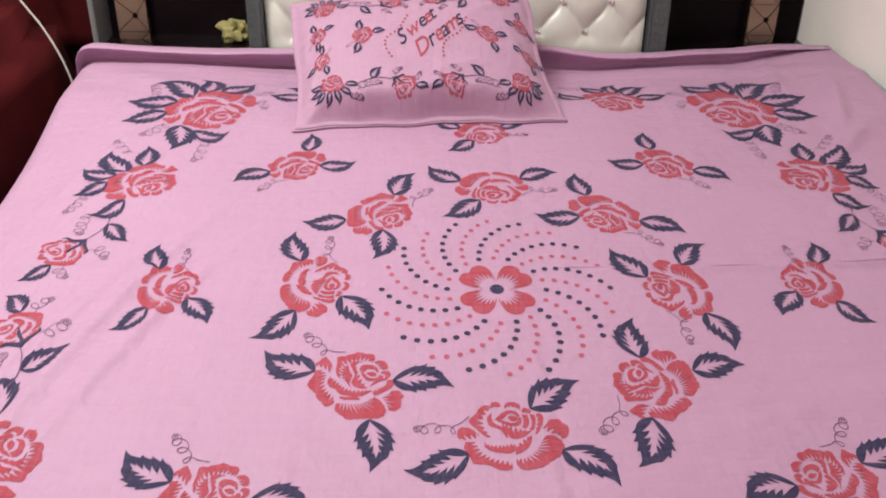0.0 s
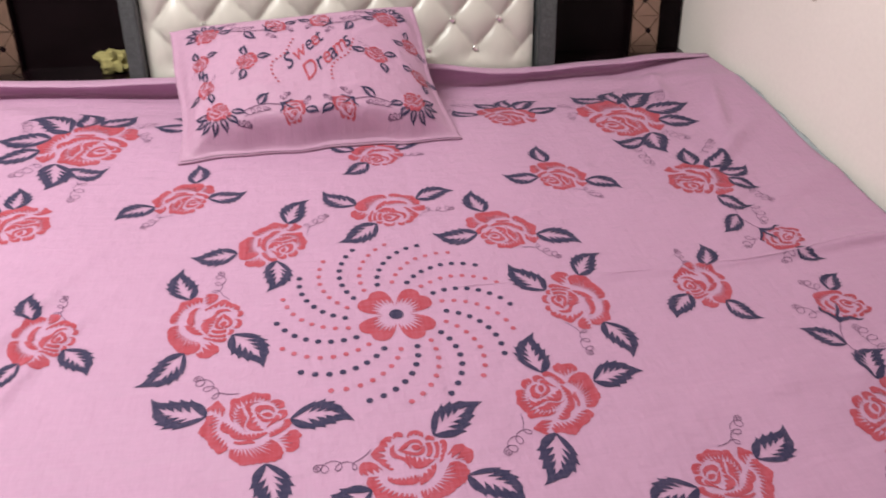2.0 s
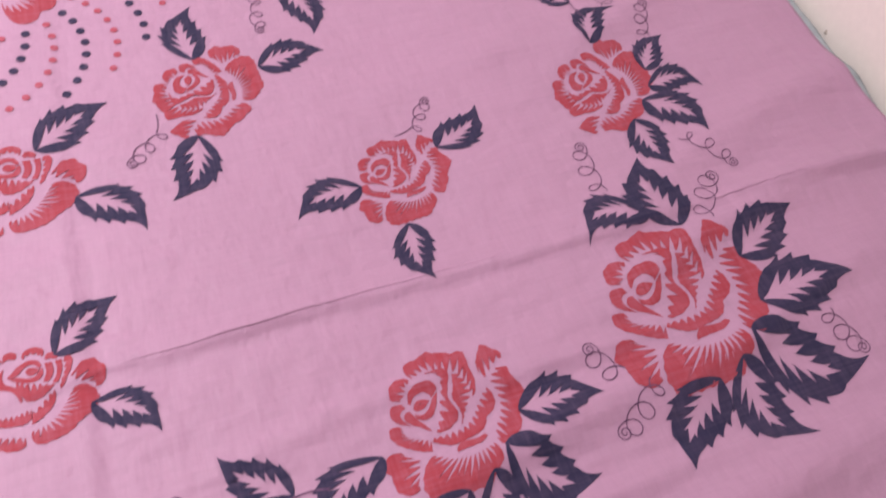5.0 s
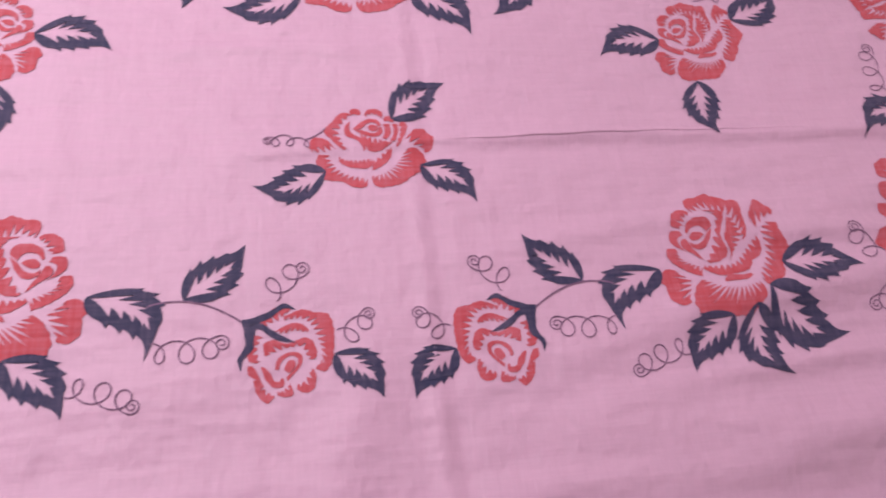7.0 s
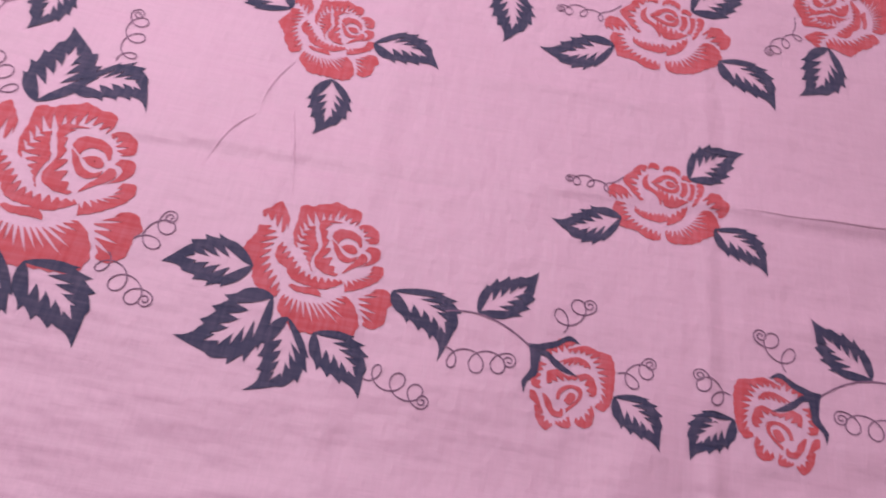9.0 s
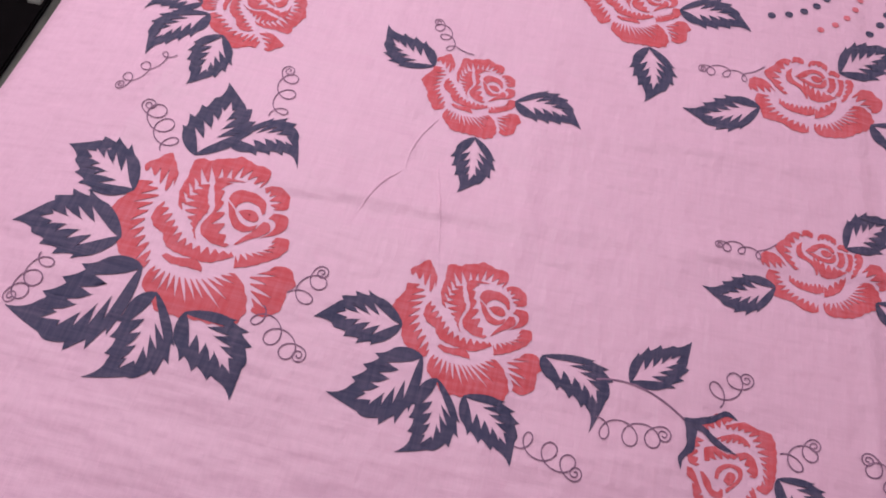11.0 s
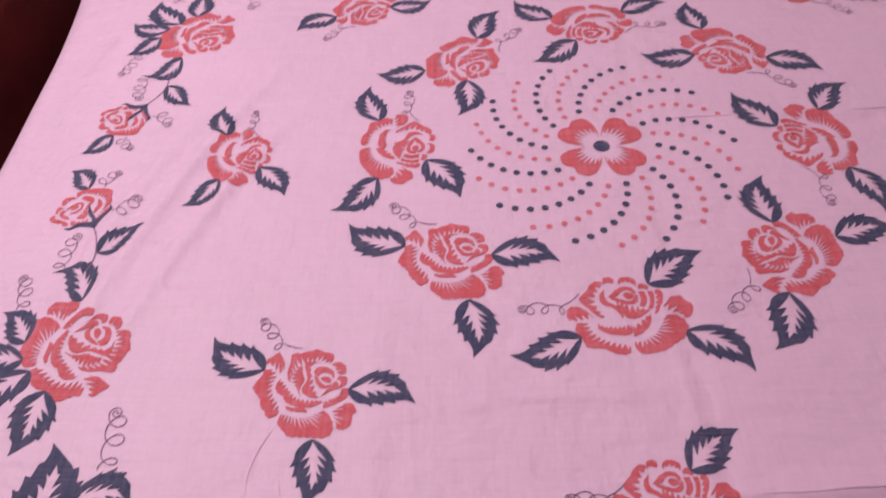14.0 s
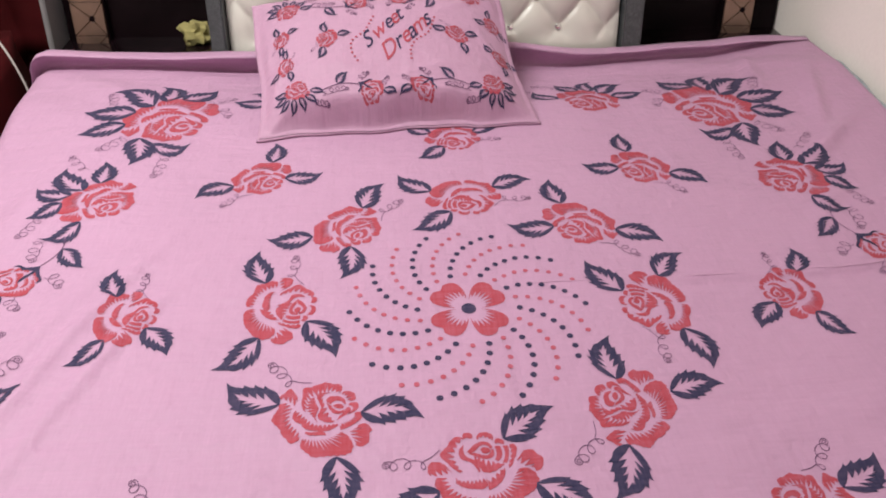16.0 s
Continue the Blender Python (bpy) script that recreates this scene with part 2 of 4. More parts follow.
mattress = part("mattress", box(BED_L + 0.02, BED_R - 0.005, FOOT + 0.02, HEAD - 0.01, 0.30, 0.485, 0.03), MATTRESS_CLOTH)
tagged(mattress, "thick mattress in pale ticking on the bed", "mattress")


# ---- the bedsheet ----
def bump_line(d, width):
    return np.exp(-(d / width) ** 2)


def wrinkle_field(x, y):
    """Low folds and packing creases of the cotton sheet, metres above the mattress."""
    h = 0.0
    # packing creases that run across the bed: a sharp lip with a soft hollow below it
    line = y - (-0.547 + 0.040 * x - 0.040 * x * x + 0.002 * np.sin(9 * x))
    strong = 0.22 + 0.42 * smooth_step((x + 0.15) / 0.4)
    h = h + strong * (0.0062 * bump_line(line - 0.004, 0.008) + 0.0036 * bump_line(line - 0.018, 0.016) - 0.0030 * bump_line(line + 0.011, 0.009)) * smooth_step((x + 0.72) / 0.2)
    line = y - (0.055 - 0.014 * x + 0.095 * np.maximum(x - 0.6, 0) ** 2 * 2.2)
    strong = smooth_step((x - 0.08) / 0.35) * (0.6 + 0.7 * smooth_step((x - 0.55) / 0.4))
    h = h + strong * (0.0052 * bump_line(line, 0.008) + 0.0030 * bump_line(line - 0.018, 0.018) - 0.0030 * bump_line(line + 0.018, 0.011))
    h = h + 0.0013 * bump_line(line + 0.012, 0.008) * smooth_step((-0.05 - x) / 0.1) * smooth_step((x + 0.55) / 0.2)
    line = y - (-0.268 + 0.03 * x + 0.004 * np.sin(7 * x))
    h = h + 0.0016 * bump_line(line, 0.010) * smooth_step((x - 0.25) / 0.3)
    # packing creases along the bed
    line = x - (0.048 + 0.012 * np.sin(3 * y))
    h = h + 0.0036 * bump_line(line, 0.008) * (0.45 + 0.55 * np.sin(2.3 * y + 4.2)) - 0.0016 * bump_line(line - 0.018, 0.010)
    line = x - (-0.31 + 0.01 * np.sin(4 * y))
    h = h + 0.0016 * bump_line(line, 0.014) * smooth_step((-0.1 - y) / 0.3)
    line = x - (0.47 + 0.02 * y)
    h = h + 0.0015 * bump_line(line, 0.014) * smooth_step((y - 0.1) / 0.3)
    # soft diagonal drags towards the wall
    for k, (px, py, ang, amp, wid, lng) in enumerate((
            (0.86, -0.20, 0.30, 0.006, 0.025, 0.22), (0.90, -0.42, 0.22, 0.006, 0.03, 0.25), (0.80, -0.55, 0.16, 0.006, 0.022, 0.26),
            (0.88, 0.62, 1.25, 0.010, 0.020, 0.13), (0.83, 0.44, 0.75, 0.009, 0.020, 0.13), (0.90, 0.26, 0.45, 0.005, 0.03, 0.16),
            (0.80, 0.78, 1.45, 0.006, 0.018, 0.10), (0.66, 0.86, -0.15, 0.006, 0.03, 0.3), (-0.80, 0.80, -0.5, 0.006, 0.04, 0.16),
            (-0.80, 0.32, 1.2, 0.004, 0.03, 0.2), (-0.63, -0.05, 1.25, 0.005, 0.014, 0.25), (-0.58, -0.12, 1.2, 0.0045, 0.013, 0.22), (-0.70, -0.12, 1.3, 0.0045, 0.014, 0.22),
            (0.45, -0.72, 0.12, 0.008, 0.024, 0.25), (0.62, -0.84, 0.1, 0.008, 0.03, 0.3), (0.35, -0.86, -0.1, 0.005, 0.03, 0.2),
            (0.55, -0.25, 0.2, 0.003, 0.04, 0.25), (0.30, -0.64, 0.10, 0.0035, 0.012, 0.16), (0.52, -0.66, -0.05, 0.004, 0.014, 0.18), (0.42, -0.80, 0.08, 0.004, 0.012, 0.20), (0.20, -0.90, 0.05, 0.004, 0.018, 0.22), (0.74, -0.68, 0.25, 0.005, 0.016, 0.16), (-0.30, -0.90, 0.15, 0.003, 0.02, 0.2), (-0.15, -0.42, 0.06, 0.002, 0.014, 0.2), (0.72, 0.22, 0.9, 0.004, 0.02, 0.12), (0.60, 0.70, 0.6, 0.004, 0.025, 0.14), (-0.30, 0.75, 0.2, 0.004, 0.03, 0.2), (-0.74, -0.45, 1.4, 0.004, 0.02, 0.25), (0.10, 0.66, 0.1, 0.004, 0.03, 0.2), (-0.05, -0.88, 1.3, 0.004, 0.03, 0.12))):
        c, s = math.cos(ang), math.sin(ang)
        along, across = (x - px) * c + (y - py) * s, -(x - px) * s + (y - py) * c
        h = h + 1.6 * amp * bump_line(across + 0.3 * along * along, wid) * bump_line(along, lng)
    # thin pinched thread lines in the near corner
    h = h + 0.0016 * (bump_line(x + 0.405 - 0.12 * (y + 0.55), 0.004) * smooth_step((y + 0.70) / 0.05) * smooth_step((-0.5 - y) / 0.05))
    h = h + 0.0012 * np.sin(7 * x + 2.1 * np.sin(3 * y)) * np.sin(5 * y + 1.3 * np.sin(4 * x)) + 0.0007 * np.sin(23 * x + 9 * y) * np.sin(17 * y - 8 * x)
    return h


def sheet_height(x, y):
    x, y = np.asarray(x, float), np.asarray(y, float)
    h = 0.5 + 0.0175 * smooth_step(y / 0.7) + 0.017 * smooth_step((x - 0.35) / 0.45) + 0.0168 * smooth_step((-x - 0.35) / 0.4) + 0.010 * smooth_step((-y - 0.3) / 0.5)
    h = h + 0.012 * smooth_step((x - 0.65) / 0.3) - 0.014 * smooth_step((y - 0.68) / 0.2) - 0.020 * smooth_step((-x - 0.76) / 0.19) * smooth_step((0.85 - y) / 0.45) + wrinkle_field(x, y)
    return h + 0.028 * smooth_step((x - 0.72) / 0.28) * smooth_step((y - 0.25) / 0.65)


def sheet_fall(x, y):
    """The sheet as it rolls up at the bed's head and over its open long side and foot: x, y and z of a cloth point."""
    z = sheet_height(x, y)
    # the roll at the head: a hollow, then a lip that leans back over it
    wave = 0.005 * np.sin(6 * x + 1) + 0.004 * np.sin(13 * x) + 0.012 * smooth_step((x - 0.25) / 0.3)
    s = np.clip((y - 0.885 - wave) / 0.09, 0, 1)
    swell = (1.0 + 0.2 * np.sin(4 * x + 0.6) + 0.12 * np.sin(11 * x)) * (1 - 0.85 * smooth_step((x - 0.80) / 0.2)) * (1 - 0.38 * smooth_step((x - 0.15) / 0.4)) * (1 - 0.25 * smooth_step((-0.5 - x) / 0.4))
    knots = np.array([0, 0.18, 0.34, 0.50, 0.64, 0.78, 0.90, 1.0])
    roll_y = np.interp(s, knots, [0, 0.030, 0.048, 0.044, 0.026, 0.016, 0.034, 0.062])
    roll_z = np.interp(s, knots, [0, -0.010, -0.004, 0.018, 0.036, 0.048, 0.052, 0.042])
    y = np.where(s > 0, 0.885 + wave + roll_y + np.maximum(y - 0.975 - wave, 0) * 0.5, y)
    z = z + swell * roll_z
    edge = BED_L + 0.032 - 0.05 * smooth_step((y - 0.25) / 0.75)
    over = np.maximum(edge - x, 0)
    r = 0.05
    ang = np.minimum(over / r, 1.45)
    rest = np.maximum(over - 1.45 * r, 0)
    fold = 0.018 * np.sin(17 * y + 2 * np.sin(5 * y)) * smooth_step(rest / 0.12)
    nx = np.where(over > 0, edge - r * np.sin(ang) - 0.12 * rest - fold, x)
    nz = np.where(over > 0, z - r * (1 - np.cos(ang)) - rest, z)
    over = np.maximum(FOOT + 0.03 - y, 0)
    ang = np.minimum(over / r, 1.45)
    rest = np.maximum(over - 1.45 * r, 0)
    fold = 0.015 * np.sin(15 * x) * smooth_step(rest / 0.12)
    ny = np.where(over > 0, FOOT + 0.03 - r * np.sin(ang) - 0.12 * rest - fold, y)
    nz = np.where(over > 0, nz - r * (1 - np.cos(ang)) - rest, nz)
    return nx, ny, nz


def sheet_point(x, y, lift=0.0):
    nx, ny, nz = sheet_fall(np.asarray(x, float), np.asarray(y, float))
    return np.stack([nx, ny, nz + lift], -1)


bedsheet = thing("bedsheet", "pink cotton bedsheet printed with red roses and navy leaves", "bedsheet")
xs, ys = np.arange(-1.22, 1.0201, 0.0065), np.arange(-1.28, 0.9901, 0.0055)
gx, gy = np.meshgrid(xs, ys)
right_edge = 0.006 * np.sin(9 * gy) + 0.004 * np.sin(23 * gy + 1)
gx = gx + right_edge * smooth_step((gx - 0.8) / 0.2) * 0.6
cloth_verts = sheet_point(gx, gy).reshape(-1, 3)
nxs = len(xs)
cloth_faces = [(j * nxs + i, j * nxs + i + 1, (j + 1) * nxs + i + 1, (j + 1) * nxs + i) for j in range(len(ys) - 1) for i in range(nxs - 1)]
ground_cloth = from_arrays("cloth", cloth_verts, cloth_faces, PINK, bedsheet)
hem = ground_cloth.modifiers.new("thickness", "SOLIDIFY")
hem.thickness, hem.offset = 0.0012, -1

# ---- the print: petals, leaves, tendrils and dots laid into the cloth ----
# the open bloom, petal by petal: count and depth of the pale notches, the rim, the feathered edge
PETAL_OUTER_LEFT = (9, 0.38, ((-0.88, 0.43), (-0.89, 0.30), (-0.95, 0.19), (-0.99, 0.05), (-0.89, -0.07), (-0.80, -0.17), (-0.76, -0.29), (-0.66, -0.39), (-0.59, -0.49), (-0.50, -0.48), (-0.42, -0.43)),
    ((-0.75, 0.45), (-0.64, 0.34), (-0.66, 0.23), (-0.66, 0.10), (-0.63, -0.02), (-0.57, -0.13), (-0.50, -0.20), (-0.44, -0.28), (-0.40, -0.35)))
PETAL_UPPER_LEFT = (3, 0.40, ((-0.89, 0.61), (-0.85, 0.67), (-0.78, 0.72), (-0.75, 0.78), (-0.68, 0.80), (-0.62, 0.73), (-0.53, 0.60)),
    ((-0.87, 0.56), (-0.80, 0.54), (-0.73, 0.53), (-0.68, 0.49), (-0.61, 0.43), (-0.55, 0.40), (-0.52, 0.46)))
PETAL_LOWER = (11, 0.42, ((-0.37, -0.45), (-0.38, -0.57), (-0.31, -0.66), (-0.20, -0.75), (-0.13, -0.81), (0.02, -0.81), (0.19, -0.80), (0.39, -0.80), (0.52, -0.78), (0.61, -0.70), (0.62, -0.57), (0.56, -0.44), (0.49, -0.35), (0.40, -0.29)),
    ((-0.34, -0.40), (-0.24, -0.44), (-0.12, -0.47), (0.00, -0.47), (0.14, -0.45), (0.25, -0.39), (0.34, -0.30)))
PETAL_LOWER_RIGHT = (5, 0.45, ((0.73, -0.13), (0.85, -0.11), (0.94, -0.19), (0.97, -0.28), (0.92, -0.36), (0.93, -0.48), (0.88, -0.58), (0.77, -0.63), (0.67, -0.60)),
    ((0.69, -0.18), (0.58, -0.28), (0.61, -0.38), (0.64, -0.47), (0.67, -0.56)))
PETAL_TOP = (10, 0.45, ((-0.39, 0.26), (-0.44, 0.42), (-0.43, 0.59), (-0.44, 0.75), (-0.40, 0.82), (-0.28, 0.82), (-0.19, 0.87), (-0.10, 0.89), (0.01, 0.94), (0.10, 0.91), (0.20, 0.88), (0.29, 0.88), (0.36, 0.81), (0.35, 0.71)),
    ((-0.34, 0.22), (-0.33, 0.43), (-0.27, 0.57), (-0.13, 0.63), (0.01, 0.68), (0.11, 0.72), (0.22, 0.69), (0.30, 0.64)))
PETAL_CRADLE = (10, 0.35, ((-0.58, 0.19), (-0.58, 0.07), (-0.50, -0.02), (-0.41, -0.06), (-0.36, -0.14), (-0.28, -0.20), (-0.16, -0.23), (-0.03, -0.24), (0.11, -0.25), (0.24, -0.19), (0.33, -0.13)),
    ((-0.54, 0.26), (-0.45, 0.18), (-0.37, 0.10), (-0.28, 0.01), (-0.18, -0.07), (-0.07, -0.11), (0.05, -0.11), (0.17, -0.11), (0.29, -0.09)))
PETAL_FOLD = (7, 0.42, ((-0.19, 0.56), (-0.15, 0.41), (-0.09, 0.29), (-0.12, 0.17), (-0.13, 0.05), (-0.08, -0.05)),
    ((-0.28, 0.53), (-0.33, 0.39), (-0.32, 0.29), (-0.25, 0.17), (-0.18, 0.08), (-0.11, -0.03)))
PETAL_INNER_FOLD = (6, 0.35, ((-0.09, 0.67), (-0.15, 0.59), (-0.09, 0.44), (-0.04, 0.30), (-0.08, 0.17), (-0.09, 0.07), (-0.01, -0.01), (0.09, -0.05), (0.21, -0.06)),
    ((0.13, 0.67), (-0.02, 0.59), (-0.01, 0.46), (0.04, 0.33), (0.09, 0.20), (0.14, 0.09), (0.24, -0.03)))
PETAL_RING = (0, 0.00, ((0.05, 0.45), (0.08, 0.55), (0.19, 0.58), (0.32, 0.56), (0.42, 0.49), (0.45, 0.38)),
    ((0.15, 0.37), (0.16, 0.42), (0.23, 0.47), (0.32, 0.46), (0.38, 0.43), (0.43, 0.36)))
PETAL_RING_LOW = (0, 0.00, ((0.06, 0.42), (0.10, 0.32), (0.15, 0.23), (0.23, 0.15), (0.33, 0.14), (0.41, 0.18)),
    ((0.15, 0.35), (0.18, 0.30), (0.25, 0.23), (0.34, 0.20), (0.42, 0.24)))
PETAL_EYE = (0, 0.00, ((0.19, 0.34), (0.27, 0.38), (0.36, 0.37), (0.41, 0.31), (0.37, 0.26), (0.27, 0.28), (0.19, 0.34)),
    ((0.31, 0.33), (0.31, 0.33), (0.31, 0.33), (0.31, 0.33)))
PETAL_UPPER_RIGHT = (4, 0.40, ((0.35, 0.65), (0.42, 0.69), (0.51, 0.69), (0.60, 0.64), (0.64, 0.55), (0.63, 0.47), (0.54, 0.44)),
    ((0.37, 0.61), (0.43, 0.58), (0.47, 0.50), (0.51, 0.44)))
PETAL_RIGHT = (0, 0.00, ((0.53, 0.40), (0.64, 0.41), (0.70, 0.35), (0.69, 0.25), (0.62, 0.18), (0.52, 0.13)),
    ((0.50, 0.34), (0.56, 0.33), (0.60, 0.28), (0.57, 0.19), (0.49, 0.11)))
PETAL_TUCK = (0, 0.00, ((0.52, 0.29), (0.56, 0.22), (0.50, 0.14), (0.41, 0.08), (0.31, -0.00)),
    ((0.47, 0.29), (0.44, 0.22), (0.40, 0.15), (0.34, 0.08), (0.28, -0.02)))
PETAL_RIM_RIGHT = (6, 0.40, ((0.64, 0.16), (0.75, 0.17), (0.79, 0.09), (0.74, -0.02), (0.63, -0.11), (0.50, -0.19), (0.37, -0.24)),
    ((0.62, 0.11), (0.61, 0.04), (0.55, -0.02), (0.45, -0.07), (0.34, -0.12)))
PETAL_LIP = (0, 0.00, ((-0.32, -0.28), (-0.23, -0.33), (-0.12, -0.34), (0.00, -0.34), (0.10, -0.35)),
    ((-0.29, -0.25), (-0.20, -0.27), (-0.09, -0.26), (0.01, -0.25), (0.09, -0.31)))
ROSE_OPEN = (PETAL_OUTER_LEFT, PETAL_UPPER_LEFT, PETAL_LOWER, PETAL_LOWER_RIGHT, PETAL_TOP, PETAL_CRADLE, PETAL_FOLD, PETAL_INNER_FOLD, PETAL_RING, PETAL_RING_LOW, PETAL_EYE, PETAL_UPPER_RIGHT, PETAL_RIGHT, PETAL_TUCK, PETAL_RIM_RIGHT, PETAL_LIP)
# the same bloom seen flatter
SIDE_PETAL_LOWER_LEFT = (9, 0.40, ((-0.83, -0.12), (-0.87, -0.23), (-0.84, -0.34), (-0.78, -0.43), (-0.74, -0.56), (-0.61, -0.59), (-0.47, -0.61), (-0.32, -0.70), (-0.16, -0.72), (-0.09, -0.68)),
    ((-0.68, -0.13), (-0.65, -0.24), (-0.58, -0.36), (-0.48, -0.45), (-0.35, -0.51), (-0.21, -0.55), (-0.09, -0.57)))
SIDE_PETAL_LOWER_RIGHT = (10, 0.42, ((-0.02, -0.54), (0.00, -0.65), (0.09, -0.72), (0.25, -0.71), (0.45, -0.66), (0.61, -0.55), (0.73, -0.47), (0.83, -0.36), (0.86, -0.23), (0.81, -0.10), (0.70, -0.03), (0.58, -0.04)),
    ((-0.00, -0.51), (0.11, -0.51), (0.24, -0.46), (0.36, -0.37), (0.44, -0.27), (0.49, -0.17), (0.53, -0.07)))
SIDE_PETAL_LEFT_LOBE = (3, 0.35, ((-0.95, -0.04), (-0.97, 0.01), (-0.94, 0.15), (-0.85, 0.19), (-0.75, 0.17), (-0.67, 0.12)),
    ((-0.94, -0.07), (-0.86, -0.08), (-0.76, -0.06), (-0.66, -0.04), (-0.57, -0.03)))
SIDE_PETAL_UPPER_LEFT = (6, 0.40, ((-0.44, -0.05), (-0.55, 0.05), (-0.65, 0.18), (-0.73, 0.27), (-0.72, 0.37), (-0.61, 0.48), (-0.54, 0.59), (-0.46, 0.66), (-0.36, 0.67), (-0.31, 0.62)),
    ((-0.39, -0.03), (-0.47, 0.10), (-0.50, 0.21), (-0.52, 0.31), (-0.47, 0.41), (-0.42, 0.50), (-0.36, 0.57), (-0.30, 0.61)))
SIDE_PETAL_CREST = (0, 0.00, ((-0.32, 0.67), (-0.30, 0.73), (-0.22, 0.75), (-0.15, 0.71), (-0.14, 0.65)),
    ((-0.31, 0.62), (-0.26, 0.65), (-0.21, 0.64), (-0.16, 0.62)))
SIDE_PETAL_CROWN = (3, 0.30, ((-0.08, 0.62), (-0.05, 0.70), (0.03, 0.74), (0.13, 0.73), (0.21, 0.67), (0.21, 0.59)),
    ((-0.06, 0.59), (0.01, 0.64), (0.09, 0.63), (0.15, 0.60), (0.18, 0.55)))
SIDE_PETAL_UPPER_RIGHT = (0, 0.00, ((0.22, 0.53), (0.26, 0.59), (0.33, 0.59), (0.40, 0.53)),
    ((0.24, 0.49), (0.28, 0.51), (0.33, 0.49), (0.38, 0.47)))
SIDE_PETAL_FOLD = (0, 0.00, ((-0.40, 0.42), (-0.42, 0.30), (-0.37, 0.20), (-0.27, 0.16), (-0.19, 0.09), (-0.14, -0.00), (-0.12, -0.07)),
    ((-0.32, 0.50), (-0.34, 0.37), (-0.30, 0.26), (-0.21, 0.20), (-0.15, 0.15), (-0.11, 0.05), (-0.09, -0.04)))
SIDE_PETAL_BOWL = (5, 0.35, ((-0.16, 0.16), (-0.10, 0.04), (-0.05, -0.05), (0.04, -0.08), (0.17, -0.05), (0.27, 0.02), (0.34, 0.07)),
    ((-0.16, 0.26), (-0.08, 0.21), (0.02, 0.16), (0.12, 0.13), (0.22, 0.10), (0.30, 0.08)))
SIDE_PETAL_RING = (0, 0.00, ((-0.28, 0.34), (-0.22, 0.41), (-0.12, 0.50), (0.01, 0.55), (0.13, 0.51), (0.18, 0.42)),
    ((-0.21, 0.33), (-0.12, 0.38), (-0.07, 0.44), (0.01, 0.48), (0.09, 0.46), (0.14, 0.39)))
SIDE_PETAL_RING_LOW = (0, 0.00, ((-0.25, 0.32), (-0.14, 0.25), (-0.01, 0.20), (0.12, 0.20), (0.19, 0.28), (0.19, 0.38)),
    ((-0.16, 0.33), (-0.07, 0.29), (0.01, 0.26), (0.09, 0.27), (0.14, 0.33), (0.15, 0.38)))
SIDE_PETAL_EYE = (0, 0.00, ((-0.04, 0.38), (0.01, 0.43), (0.09, 0.41), (0.14, 0.36), (0.07, 0.30), (-0.01, 0.32), (-0.04, 0.38)),
    ((0.05, 0.36), (0.05, 0.36), (0.05, 0.36), (0.05, 0.36)))
SIDE_PETAL_CRESCENT = (0, 0.00, ((0.31, 0.44), (0.33, 0.32), (0.31, 0.22), (0.25, 0.13)),
    ((0.22, 0.44), (0.24, 0.33), (0.23, 0.25), (0.19, 0.16)))
SIDE_PETAL_FAR_CRESCENT = (0, 0.00, ((0.44, 0.44), (0.45, 0.33), (0.42, 0.19), (0.38, 0.09)),
    ((0.36, 0.44), (0.38, 0.32), (0.36, 0.20), (0.31, 0.10)))
SIDE_PETAL_RIGHT_RIM = (3, 0.30, ((0.48, 0.46), (0.56, 0.46), (0.59, 0.37), (0.56, 0.24), (0.51, 0.15), (0.46, 0.04), (0.40, -0.01)),
    ((0.47, 0.41), (0.48, 0.34), (0.47, 0.24), (0.44, 0.15), (0.40, 0.05)))
SIDE_PETAL_RIGHT_LOBE = (4, 0.35, ((0.66, 0.26), (0.71, 0.32), (0.84, 0.34), (0.92, 0.26), (1.00, 0.15), (1.00, 0.06), (0.93, -0.07), (0.84, -0.09)),
    ((0.56, 0.14), (0.60, 0.10), (0.64, 0.06), (0.71, 0.02), (0.80, -0.01), (0.84, -0.05)))
SIDE_PETAL_LIP = (7, 0.30, ((-0.52, -0.24), (-0.45, -0.30), (-0.35, -0.35), (-0.23, -0.37), (-0.10, -0.38), (0.00, -0.33)),
    ((-0.51, -0.15), (-0.42, -0.21), (-0.32, -0.22), (-0.21, -0.23), (-0.09, -0.21), (0.00, -0.19)))
SIDE_PETAL_LIP_RIGHT = (4, 0.30, ((0.00, -0.41), (0.10, -0.37), (0.23, -0.27), (0.30, -0.16), (0.33, -0.06)),
    ((0.01, -0.25), (0.08, -0.20), (0.17, -0.12), (0.27, -0.04), (0.32, -0.00)))
ROSE_SIDE = (SIDE_PETAL_LOWER_LEFT, SIDE_PETAL_LOWER_RIGHT, SIDE_PETAL_LEFT_LOBE, SIDE_PETAL_UPPER_LEFT, SIDE_PETAL_CREST, SIDE_PETAL_CROWN, SIDE_PETAL_UPPER_RIGHT, SIDE_PETAL_FOLD, SIDE_PETAL_BOWL, SIDE_PETAL_RING, SIDE_PETAL_RING_LOW, SIDE_PETAL_EYE, SIDE_PETAL_CRESCENT, SIDE_PETAL_FAR_CRESCENT, SIDE_PETAL_RIGHT_RIM, SIDE_PETAL_RIGHT_LOBE, SIDE_PETAL_LIP, SIDE_PETAL_LIP_RIGHT)
